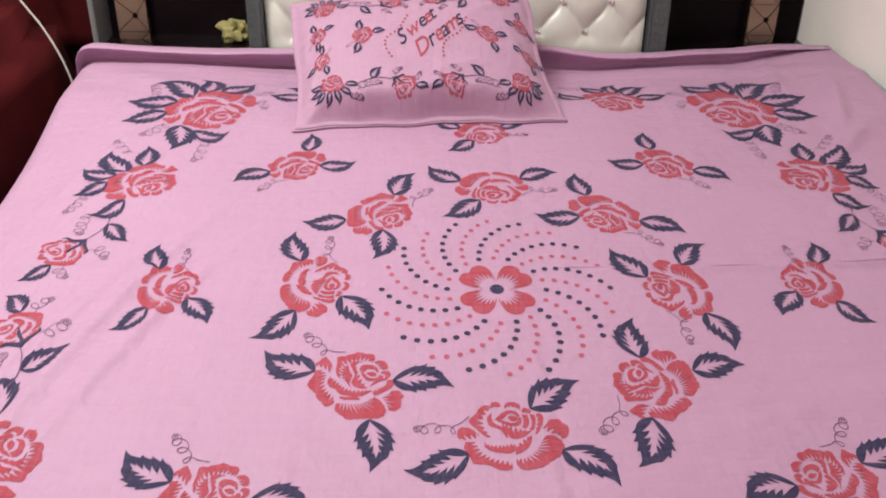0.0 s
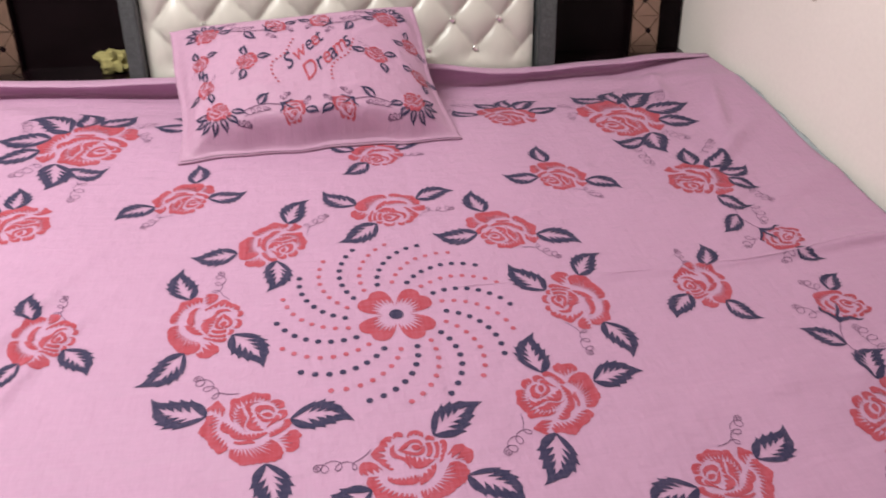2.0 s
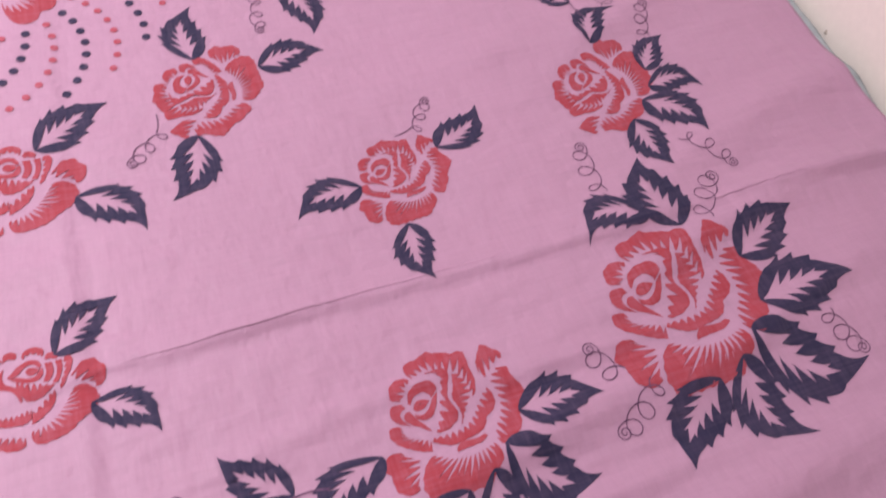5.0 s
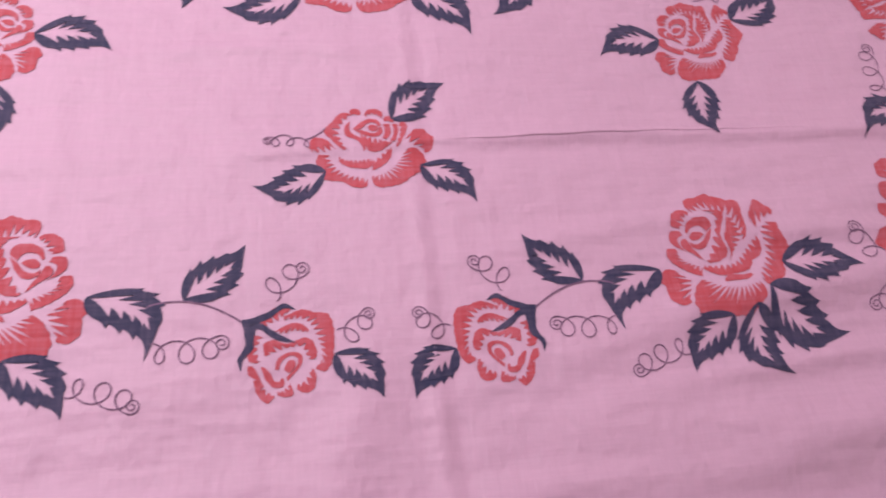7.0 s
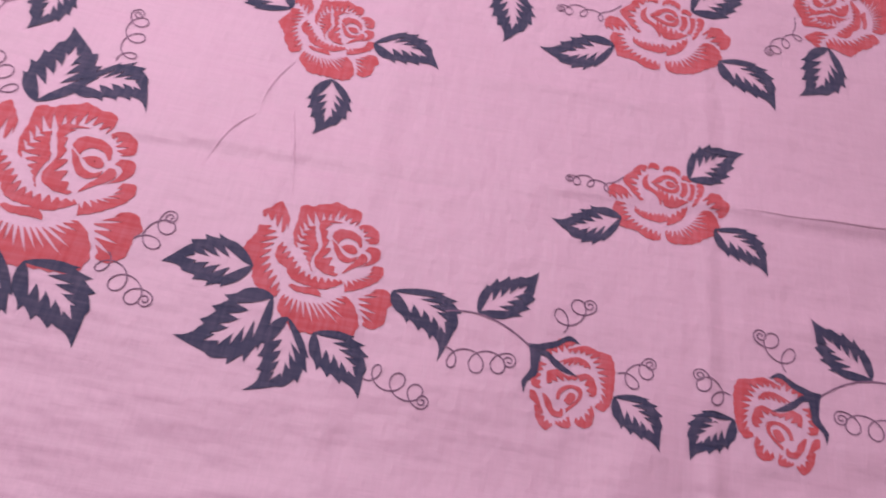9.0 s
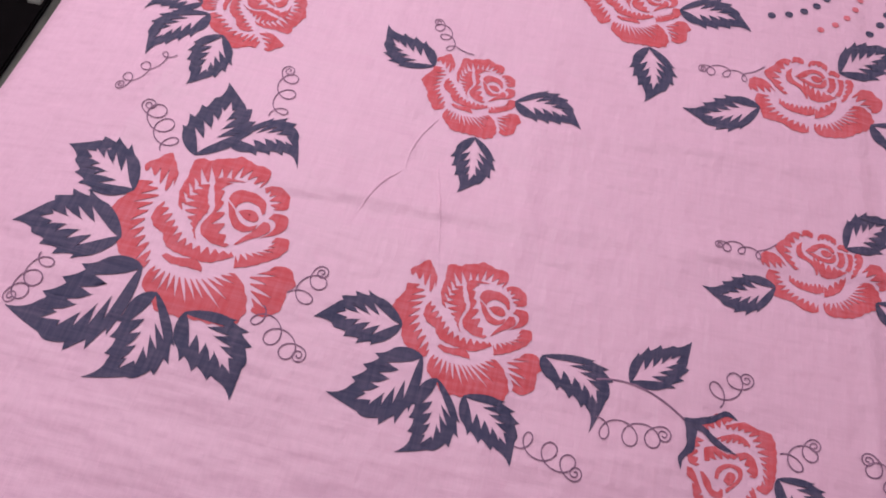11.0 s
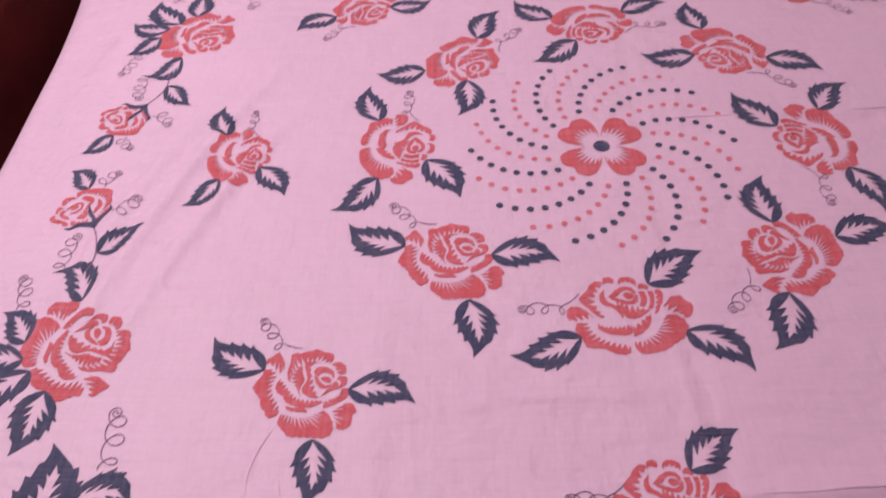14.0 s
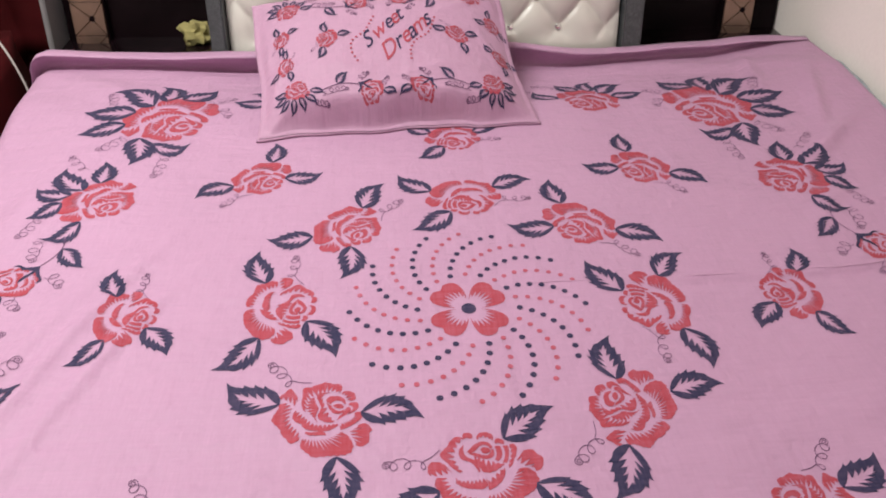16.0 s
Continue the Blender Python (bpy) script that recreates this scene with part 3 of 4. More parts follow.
ROSE_BUD_A = (11, 0.38, ((-0.10, 0.65), (0.22, 0.78), (0.45, 0.72), (0.70, 0.67), (0.79, 0.43), (0.79, 0.03), (0.73, -0.26), (0.61, -0.39), (0.46, -0.33)),
     ((-0.07, 0.59), (0.19, 0.62), (0.36, 0.55), (0.46, 0.41), (0.54, 0.18), (0.58, -0.01), (0.56, -0.19), (0.50, -0.26)))
ROSE_BUD_B = (4, 0.40, ((-0.55, 0.56), (-0.41, 0.70), (-0.25, 0.83), (-0.11, 0.83), (0.04, 0.80)),
     ((-0.40, 0.50), (-0.30, 0.56), (-0.19, 0.60), (-0.10, 0.68), (-0.03, 0.72)))
ROSE_BUD_C = (4, 0.35, ((-0.66, 0.35), (-0.74, 0.10), (-0.69, -0.13), (-0.56, -0.18)),
     ((-0.47, 0.30), (-0.55, 0.13), (-0.55, -0.03), (-0.50, -0.14)))
ROSE_BUD_D = (5, 0.35, ((-0.14, 0.45), (0.07, 0.53), (0.24, 0.50), (0.35, 0.40)),
     ((-0.25, 0.38), (-0.07, 0.35), (0.12, 0.39), (0.33, 0.34)))
ROSE_BUD_E = (7, 0.35, ((-0.42, -0.06), (-0.44, 0.15), (-0.27, 0.23), (-0.03, 0.15), (0.27, 0.25), (0.43, 0.16), (0.49, -0.07), (0.43, -0.16)),
     ((-0.35, -0.04), (-0.29, 0.00), (-0.14, 0.05), (0.01, 0.08), (0.20, 0.10), (0.29, 0.01), (0.32, -0.10), (0.35, -0.15)))
ROSE_BUD_F = (0, 0.00, ((-0.71, -0.22), (-0.70, -0.37), (-0.55, -0.49), (-0.48, -0.65)),
     ((-0.63, -0.23), (-0.57, -0.32), (-0.50, -0.46), (-0.43, -0.60)))
ROSE_BUD_G = (4, 0.30, ((-0.61, -0.48), (-0.55, -0.72), (-0.38, -0.89), (-0.25, -0.79)),
     ((-0.51, -0.48), (-0.46, -0.61), (-0.36, -0.71), (-0.26, -0.75)))
ROSE_BUD_H = (3, 0.30, ((-0.20, -0.76), (-0.06, -0.80), (0.07, -0.76), (0.04, -0.61)),
     ((-0.21, -0.70), (-0.11, -0.69), (-0.02, -0.62), (0.02, -0.55)))
ROSE_BUD_I = (4, 0.35, ((0.13, -0.67), (0.24, -0.74), (0.41, -0.70), (0.47, -0.49), (0.43, -0.34)),
     ((0.14, -0.59), (0.24, -0.56), (0.33, -0.47), (0.36, -0.38), (0.39, -0.32)))
ROSE_BUD_J = (0, 0.00, ((-0.49, -0.25), (-0.40, -0.48), (-0.25, -0.63), (-0.09, -0.60), (-0.09, -0.48)),
     ((-0.44, -0.25), (-0.32, -0.38), (-0.26, -0.51), (-0.16, -0.53), (-0.13, -0.46)))
ROSE_BUD_K = (0, 0.00, ((-0.24, -0.31), (-0.20, -0.12), (0.00, -0.01), (0.20, -0.04), (0.23, -0.20), (0.13, -0.35), (-0.03, -0.52)),
     ((-0.18, -0.32), (-0.15, -0.19), (-0.00, -0.07), (0.14, -0.10), (0.16, -0.21), (0.09, -0.32), (-0.05, -0.46)))
ROSE_BUD_L = (0, 0.00, ((-0.09, -0.32), (-0.02, -0.17), (0.10, -0.16), (0.10, -0.28), (-0.00, -0.38), (-0.09, -0.32)),
     ((0.01, -0.27), (0.01, -0.27), (0.01, -0.27), (0.01, -0.27), (0.01, -0.27), (0.01, -0.27)))
ROSE_BUD = (ROSE_BUD_A, ROSE_BUD_B, ROSE_BUD_C, ROSE_BUD_D, ROSE_BUD_E, ROSE_BUD_F, ROSE_BUD_G, ROSE_BUD_H, ROSE_BUD_I, ROSE_BUD_J, ROSE_BUD_K, ROSE_BUD_L,)
CALYX_A = (0, 0.00, ((-0.92, 0.66), (-0.73, 0.69), (-0.40, 0.82), (-0.20, 0.95), (-0.06, 0.92), (0.05, 0.82)),
     ((-0.78, 0.51), (-0.61, 0.60), (-0.39, 0.70), (-0.21, 0.84), (-0.10, 0.86), (0.05, 0.82)))
CALYX_B = (0, 0.00, ((-0.79, 0.64), (-0.57, 0.59), (-0.37, 0.45), (-0.20, 0.34), (0.06, 0.19)),
     ((-0.74, 0.51), (-0.56, 0.47), (-0.41, 0.34), (-0.23, 0.25), (0.06, 0.19)))
CALYX_C = (0, 0.00, ((-0.91, 0.64), (-0.86, 0.39), (-0.85, 0.15), (-0.97, -0.07), (-0.91, -0.29)),
     ((-0.68, 0.52), (-0.70, 0.30), (-0.72, 0.10), (-0.88, -0.07), (-0.91, -0.29)))
CALYX = (CALYX_A, CALYX_B, CALYX_C,)


def resample(points, n):
    """n points evenly along a smooth curve through the given ones."""
    p = np.array(points, float)
    ext = np.vstack([2 * p[0] - p[1], p, 2 * p[-1] - p[-2]])
    fine = []
    for k in range(1, len(ext) - 2):
        a, b, c, d = ext[k - 1:k + 3]
        for s in np.linspace(0, 1, 12, endpoint=False):
            fine.append(0.5 * (2 * b + (c - a) * s + (2 * a - 5 * b + 4 * c - d) * s * s + (3 * b - a - 3 * c + d) * s ** 3))
    fine.append(p[-1])
    fine = np.array(fine)
    length = np.concatenate([[0], np.cumsum(np.linalg.norm(np.diff(fine, axis=0), axis=1) + 1e-9)])
    want = np.linspace(0, length[-1], n)
    return np.stack([np.interp(want, length, fine[:, 0]), np.interp(want, length, fine[:, 1])], -1)


def band(outer, inner, spikes, depth):
    """A petal: a strip from a smooth rim to an edge that is feathered by thin pale spikes."""
    spikes = int(spikes * 1.2)
    n = max(5 * spikes + 1, 21)
    o, i = resample(outer, n), resample(inner, n)
    i = i - (o - i) * 0.08
    if spikes:
        saw = np.array([0.0, 0.0, 0.45, 1.0, 0.45] * (n // 5 + 1))[:n]
        jitter = 0.75 + 0.6 * np.abs(np.sin(np.arange(n) * 2.7 + len(outer)))
        i = i + (o - i) * np.minimum(1.15 * depth * saw * jitter, 0.8)[:, None]
    # the rim itself is softly scalloped
    o = o + (o - i) * (0.03 * np.sin(np.arange(n) * 1.3))[:, None]
    rows = [o + (i - o) * k for k in (0, 0.25, 0.5, 0.75, 1)]
    faces = [(r * n + k, r * n + k + 1, (r + 1) * n + k + 1, (r + 1) * n + k) for r in range(4) for k in range(n - 1)]
    return np.concatenate(rows), faces


def joined(pieces):
    verts, faces, start = [], [], 0
    for v, f in pieces:
        verts.append(v)
        faces += [tuple(start + k for k in q) for q in f]
        start += len(v)
    return np.concatenate(verts), faces


def petals(table, size, shift=(0, 0)):
    """The petals of a bloom, each a shape of its own."""
    return [((v + np.array(shift)) * size, f) for v, f in (band(o, i, s, d) for s, d, o, i in table)]


def leaf(base, tip, width=0.5, bend=0.10):
    """A saw-edged dark leaf whose pale barbed heart is left open."""
    base, tip = np.array(base, float), np.array(tip, float)
    way = tip - base
    length = np.linalg.norm(way)
    way /= length
    side = np.array([-way[1], way[0]])

    def spine(t):
        hook = 0.08 * (1 if bend >= 0 else -1) + 0.5 * bend
        return bend * np.sin(np.pi * t * 0.9) - bend * 0.9 * t ** 3 - hook * np.clip((t - 0.62) / 0.38, 0, 1) ** 2 + (0.59 * bend + hook) * t ** 1.3

    def half(t):
        return width * 0.55 * np.sin(np.pi * np.clip(t, 0, 1) ** 0.74) * (1 - 0.15 * t) * (1 - 0.26 * smooth_step((t - 0.62) / 0.34))

    def lay(t, y):
        return base + way * t * length + side * (spine(t) + y) * length

    rim, heart = [], []
    for sign, off in ((1, 0.0), (-1, 0.45)):
        line = []
        for t in np.linspace(0, 1, 48):
            saw = (t * 6.5 + off) % 1.0
            on = float(smooth_step((t - 0.22) / 0.12) * smooth_step((0.80 - t) / 0.10))
            line.append(lay(t + on * 0.05 * saw, sign * half(t) * (1 + on * (0.26 * saw ** 2.0 - 0.06))))
        rim += line[:-1] if sign > 0 else line[:0:-1]
        line = []
        for k in range(4):
            t0 = 0.10 + 0.125 * k + 0.045 * off
            rib = 0.18 * half(t0) * (1 - 0.12 * k) + 0.004
            reach = t0 + 0.23 - 0.015 * k
            line += [lay(t0, sign * rib), lay(t0 + 0.11, sign * (0.5 * rib + 0.5 * (0.62 - 0.10 * k) * half(reach))), lay(reach, sign * (0.66 - 0.10 * k) * half(reach)),
                     lay(t0 + 0.15, sign * (0.6 * rib + 0.20 * (0.62 - 0.08 * k) * half(reach)))]
        heart += [lay(0.035, 0.0)] + line + [lay(0.76, 0.0)] if sign > 0 else line[::-1]
    loops = [[Vector((*p, 0)) for p in rim], [Vector((*p, 0)) for p in heart]]
    bm = bmesh.new()
    verts = [bm.verts.new(p) for p in loops[0] + loops[1]]
    for tri in tessellate_polygon(loops):
        if len(set(tri)) == 3:
            try:
                bm.faces.new([verts[k] for k in tri])
            except ValueError:
                pass
    for limit in (0.022, 0.012):
        bmesh.ops.subdivide_edges(bm, edges=[e for e in bm.edges if e.calc_length() > limit], cuts=1)
    bmesh.ops.triangulate(bm, faces=[f for f in bm.faces if len(f.verts) > 4])
    bm.verts.index_update()
    flat = np.array([v.co[:2] for v in bm.verts])
    faces = []
    for f in bm.faces:
        ring = [v.index for v in f.verts]
        faces.append(ring if f.normal.z > 0 or f.calc_area() == 0 else ring[::-1])
    bm.free()
    return flat, faces


def ribbon(points, width):
    p = np.array(points, float)
    way = np.gradient(p, axis=0)
    way /= np.linalg.norm(way, axis=1)[:, None] + 1e-9
    side = np.stack([-way[:, 1], way[:, 0]], -1) * width / 2
    n = len(p)
    return np.concatenate([p + side, p - side]), [(k, k + 1, n + k + 1, n + k) for k in range(n - 1)]


def tendril(start, end, loops=2, radius=0.013, side=1, width=0.0012, lead=0.0):
    """A curling tendril: loops along the way and a small spiral at its end."""
    start, end = np.array(start, float), np.array(end, float)
    way = end - start
    length = np.linalg.norm(way)
    way /= length
    across = np.array([-way[1], way[0]]) * side
    t = np.linspace(0, 1, 26 * loops + 14)
    radius = radius * 1.3
    body = length - radius * 0.6
    curl = np.clip((t - lead) / (1 - lead), 0, 1)
    ang = 2 * np.pi * loops * curl
    grow = smooth_step(curl * 4)
    x = t * body + radius * 0.95 * np.sin(ang) * grow
    y = radius * (1 - np.cos(ang)) * grow * (1 - 0.2 * t) + 0.5 * lead * length * np.sin(np.pi * np.clip(t / max(2.4 * lead, 0.01), 0, 1)) * smooth_step(lead * 10)
    s = np.linspace(0, 1, 26)
    r = radius * 0.62 * (1 - 0.85 * s)
    a = -np.pi / 2 + s * 3.4 * np.pi
    x = np.concatenate([x, x[-1] + r * np.cos(a) - 0.0])
    y = np.concatenate([y, y[-1] + radius * 0.62 + r * np.sin(a)])
    return ribbon(start + np.outer(x, way) + np.outer(y, across), width)


def stem(a, b, c, width=0.0016):
    t = np.linspace(0, 1, 14)[:, None]
    a, b, c = (np.array(p, float) for p in (a, b, c))
    return ribbon((1 - t) ** 2 * a + 2 * t * (1 - t) * b + t * t * c, width)


# each motif is a list of (name, material, flat shape) round the middle of its bloom, drawn once and stamped wherever the print repeats
def open_rose(size):
    return [("printed_rose", RED, [(v * np.array((1.00, 1.035)), f) for v, f in petals(ROSE_OPEN, size, (0.03, -0.06))])]


def leaves_and_tendrils(leaves, tendrils, lead=0.0):
    out = [("printed_leaf", NAVY, leaf(base, tuple(p + 1.05 * (q - p) for p, q in zip(base, tip)), wide, bend)) for base, tip, wide, bend in leaves]
    return out + [("printed_tendril", LINE, tendril(a, b, loops, radius, side, 0.0012, lead)) for a, b, loops, radius, side in tendrils]


def spray_round():
    return open_rose(0.0665) + leaves_and_tendrils(
        (((-0.0561, 0.0247), (-0.1285, 0.0653), 0.55, 0.07), ((0.0516, 0.0065), (0.1321, -0.0084), 0.53, 0.08), ((0.0226, -0.0607), (0.0262, -0.1372), 0.56, 0.05)),
        (((-0.0163, 0.0606), (-0.0759, 0.1037), 3, 0.0074, 1),), 0.28)


def spray_wide():
    return [("printed_rose", RED, petals(ROSE_SIDE, 0.0785, (-0.015, -0.015)))] + leaves_and_tendrils(
        (((0.0291, 0.0441), (0.1067, 0.0921), 0.53, 0.03), ((-0.0633, -0.0313), (-0.1472, -0.0498), 0.50, 0.06), ((0.0626, -0.0262), (0.1234, -0.0866), 0.51, 0.08)),
        (((-0.0584, 0.0327), (-0.1376, 0.0177), 3, 0.0072, 1),), 0.28)


def spray_wide_small():
    return [("printed_rose", RED, petals(ROSE_SIDE, 0.0645, (-0.015, -0.015)))] + leaves_and_tendrils(
        (((0.0213, 0.0335), (0.0793, 0.0770), 0.55, 0.03), ((-0.0474, -0.0277), (-0.1154, -0.0422), 0.52, 0.07), ((0.0481, -0.0222), (0.0995, -0.0647), 0.52, 0.08)),
        (((-0.0466, 0.0227), (-0.1098, 0.0111), 3, 0.0058, 1),), 0.28)


def border_chain():
    out = open_rose(0.0750) + leaves_and_tendrils(
        (((-0.0575, -0.0140), (-0.1352, -0.0260), 0.56, -0.02), ((-0.0320, -0.0391), (-0.1034, -0.0891), 0.60, 0.11), ((-0.0143, -0.0562), (-0.0347, -0.1245), 0.56, 0.15), ((0.0118, -0.0655), (0.0603, -0.1148), 0.54, 0.06), ((0.0731, -0.0122), (0.1215, -0.0700), 0.54, 0.19), ((0.1539, -0.0187), (0.2038, 0.0315), 0.50, -0.02), ((0.2847, -0.0738), (0.3238, -0.1143), 0.58, 0.06)),
        (((0.0636, -0.0988), (0.1214, -0.1181), 3, 0.0085, 1), ((0.1285, -0.0572), (0.1942, -0.0518), 3, 0.0090, -1), ((0.2346, -0.0229), (0.2668, 0.0081), 2, 0.0088, 1), ((0.2870, -0.0524), (0.3171, -0.0301), 2, 0.0078, -1)))
    out.append(("printed_stem", LINE, stem((0.1240, -0.0234), (0.163, -0.0105), (0.2044, -0.0412), 0.0016)))
    out.append(("printed_rosebud", RED, petals(ROSE_BUD, 0.0495, (0.2462 / 0.0495 - 0.025, -0.0715 / 0.0495 + 0.03))))
    out.append(("printed_calyx", NAVY, petals(CALYX, 0.0487, (0.2462 / 0.0487 + 0.05, -0.0715 / 0.0487 + 0.0))))
    return out


def corner_spray():
    return open_rose(0.1040) + leaves_and_tendrils(
        (((-0.0450, 0.0840), (-0.0455, 0.1815), 0.62, -0.06), ((-0.0180, 0.1120), (0.0600, 0.0960), 0.58, 0.22), ((-0.0866, 0.0266), (-0.1752, 0.0645), 0.56, -0.01), ((-0.0755, -0.0276), (-0.1863, -0.0324), 0.56, -0.02), ((-0.0423, -0.0524), (-0.1451, -0.1163), 0.58, 0.13), ((-0.0184, -0.0746), (-0.0491, -0.1638), 0.58, 0.16), ((0.0145, -0.0874), (0.0804, -0.1541), 0.56, 0.06)),
        (((-0.0815, 0.0795), (-0.1257, 0.1324), 3, 0.0105, -1), ((0.0116, 0.1543), (0.0039, 0.2294), 3, 0.0095, -1), ((-0.1416, -0.0614), (-0.1587, -0.1149), 3, 0.0095, 1), ((0.0996, -0.0445), (0.1226, -0.0049), 2, 0.0095, -1), ((0.0825, -0.0626), (0.1397, -0.0998), 3, 0.0095, -1)))


def sheet_lift(uv, lift):
    return sheet_point(uv[:, 0], uv[:, 1], lift)


def stamp(motif, at, turn, surface, parent, size=1.0, flip=False, lift=0.0007, drawn=1.0):
    """Prints a motif on a surface: turned by degrees, mirrored if flip."""
    c, s = math.cos(radians(turn)), math.sin(radians(turn))
    order = {"printed_rose": 0.0, "printed_rosebud": 0.0, "printed_leaf": 0.0002, "printed_calyx": 0.0004, "printed_tendril": 0.0003, "printed_stem": 0.0003}
    for name, mat, shape in motif:
        bloom = None
        for v, f in (shape if isinstance(shape, list) else [shape]):
            u = v * size
            if flip:
                u = u * np.array((-1, 1))
            u = np.stack([u[:, 0] * c - u[:, 1] * s + at[0], (u[:, 0] * s + u[:, 1] * c) * drawn + at[1]], -1)
            made = from_arrays("printed_petal" if bloom else name, surface(u, lift + order[name]), f, mat, bloom or parent)
            bloom = bloom or made


SPRAY_ROUND, SPRAY_WIDE, SPRAY_SMALL, CHAIN, CORNER = spray_round(), spray_wide(), spray_wide_small(), border_chain(), corner_spray()
# along the bed's long sides the chain ends in one more tendril
CHAIN_LONG = CHAIN + [("printed_tendril", LINE, tendril((-0.1050, -0.0497), (-0.1650, -0.0990), 3, 0.0085, 1))]
# where each motif is printed: middle, turn, mirrored, size, and how much the cloth is drawn up towards the head
PRINT = (
    (SPRAY_ROUND, (((-0.2315, -0.2100), -0.7, False, 1.074, 1.00),
        ((0.2140, -0.2216), 92.6, False, 1.066, 1.00),
        ((0.2388, 0.2187), -177.6, False, 1.048, 1.00),
        ((-0.2037, 0.2276), -90.7, False, 1.044, 1.00),
        ((-0.4027, -0.4007), -5.7, False, 0.971, 1.00),
        ((0.3992, -0.3994), 7.1, True, 0.957, 1.00),
        ((0.4088, 0.3974), 175.1, False, 0.934, 1.00),
        ((-0.3829, 0.3976), -176.6, True, 0.928, 1.00))),
    (SPRAY_WIDE, (((-0.0095, -0.3071), 0.5, False, 1.006, 1.00),
        ((0.3110, -0.0038), 88.3, False, 1.002, 1.00),
        ((0.0219, 0.3100), -178.1, False, 0.982, 1.00),
        ((-0.3085, 0.0160), -90.8, False, 1.010, 1.00))),
    (SPRAY_SMALL, (((-0.0047, -0.5454), -0.2, False, 1.024, 1.00),
        ((0.5501, -0.0016), 87.2, True, 0.997, 1.00),
        ((-0.5489, 0.0025), -90.4, False, 0.996, 1.00),
        ((0.0197, 0.5299), 179.9, False, 0.983, 1.00))),
    (CHAIN, (((-0.3484, -0.6874), -0.3, False, 1.044, 1.00),
        ((0.3572, -0.6822), 1.5, True, 1.045, 1.00),
        ((0.3660, 0.6900), -177.5, False, 1.000, 0.85),
        ((-0.343, 0.6860), 178.5, True, 1.000, 0.85))),
    (CHAIN_LONG, (((-0.6768, 0.3186), -91.8, False, 0.980, 0.95),
        ((-0.6906, -0.3424), -90.5, True, 0.990, 1.00),
        ((0.6976, 0.3256), 89.2, True, 0.980, 0.95),
        ((0.6849, -0.3425), 89.9, False, 0.979, 1.00))),
    (CORNER, (((-0.6266, -0.6528), 0.1, False, 1.012, 1.00),
        ((0.6347, -0.6420), 1.8, True, 1.004, 1.00),
        ((-0.6093, 0.6255), -179.2, True, 1.004, 1.00),
        ((0.6389, 0.6246), 179.9, False, 0.981, 1.00))),
)
for motif, places in PRINT:
    for at, turn, flip, size, drawn in places:
        stamp(motif, at, turn, sheet_lift, bedsheet, size, flip, drawn=drawn)

# centre flower: four heart-shaped petals with pale combed hearts round a navy eye
for quarter in range(4):
    a0 = radians(45 + 90 * quarter - 2)
    n = 33
    t = np.linspace(-1, 1, n)
    spread = a0 + t * radians(40)
    rim = 0.071 * (1 - 0.10 * np.exp(-(t / 0.16) ** 2)) * (1 - np.abs(t) ** 5 * 0.55)
    comb = (0.030 + 0.022 * np.array([0.0, 0.5, 1.0, 0.5] * 9)[:n] * (1 - 0.5 * np.abs(t))) * (1 - np.abs(t) ** 5 * 0.3)
    ring = [np.stack([r * np.cos(spread), r * np.sin(spread)], -1) for r in (rim, rim * 0.55 + comb * 0.45, comb)]
    faces = []
    for k in range(n - 1):
        faces += [(k, k + 1, n + k + 1, n + k), (n + k, n + k + 1, 2 * n + k + 1, 2 * n + k)]
    from_arrays("printed_petal", sheet_lift(np.concatenate(ring), 0.0007), faces, RED, bedsheet)


def dot(name, x, y, radius, mat, surface=sheet_lift, parent=bedsheet):
    a = np.linspace(0, 2 * np.pi, 13)[:-1]
    v = np.concatenate([[(x, y)], np.stack([x + radius * np.cos(a), y + radius * np.sin(a)], -1)])
    from_arrays(name, surface(v, 0.0009), [(0, k + 1, (k + 1) % 12 + 1) for k in range(12)], mat, parent)


dot("printed_dot", 0, 0, 0.0125, NAVY)
for arm in range(20):
    navy = arm % 2 == 0
    for k in range(8):
        r = 0.085 + 0.0202 * k - 0.00062 * k * k
        ang = radians(178.2 - 18 * arm - 4.1 * k - 0.12 * k * k)
        dot("printed_dot", r * math.cos(ang), r * math.sin(ang), 0.0052 if navy else 0.0045, NAVY if navy else ROSE_DOT)

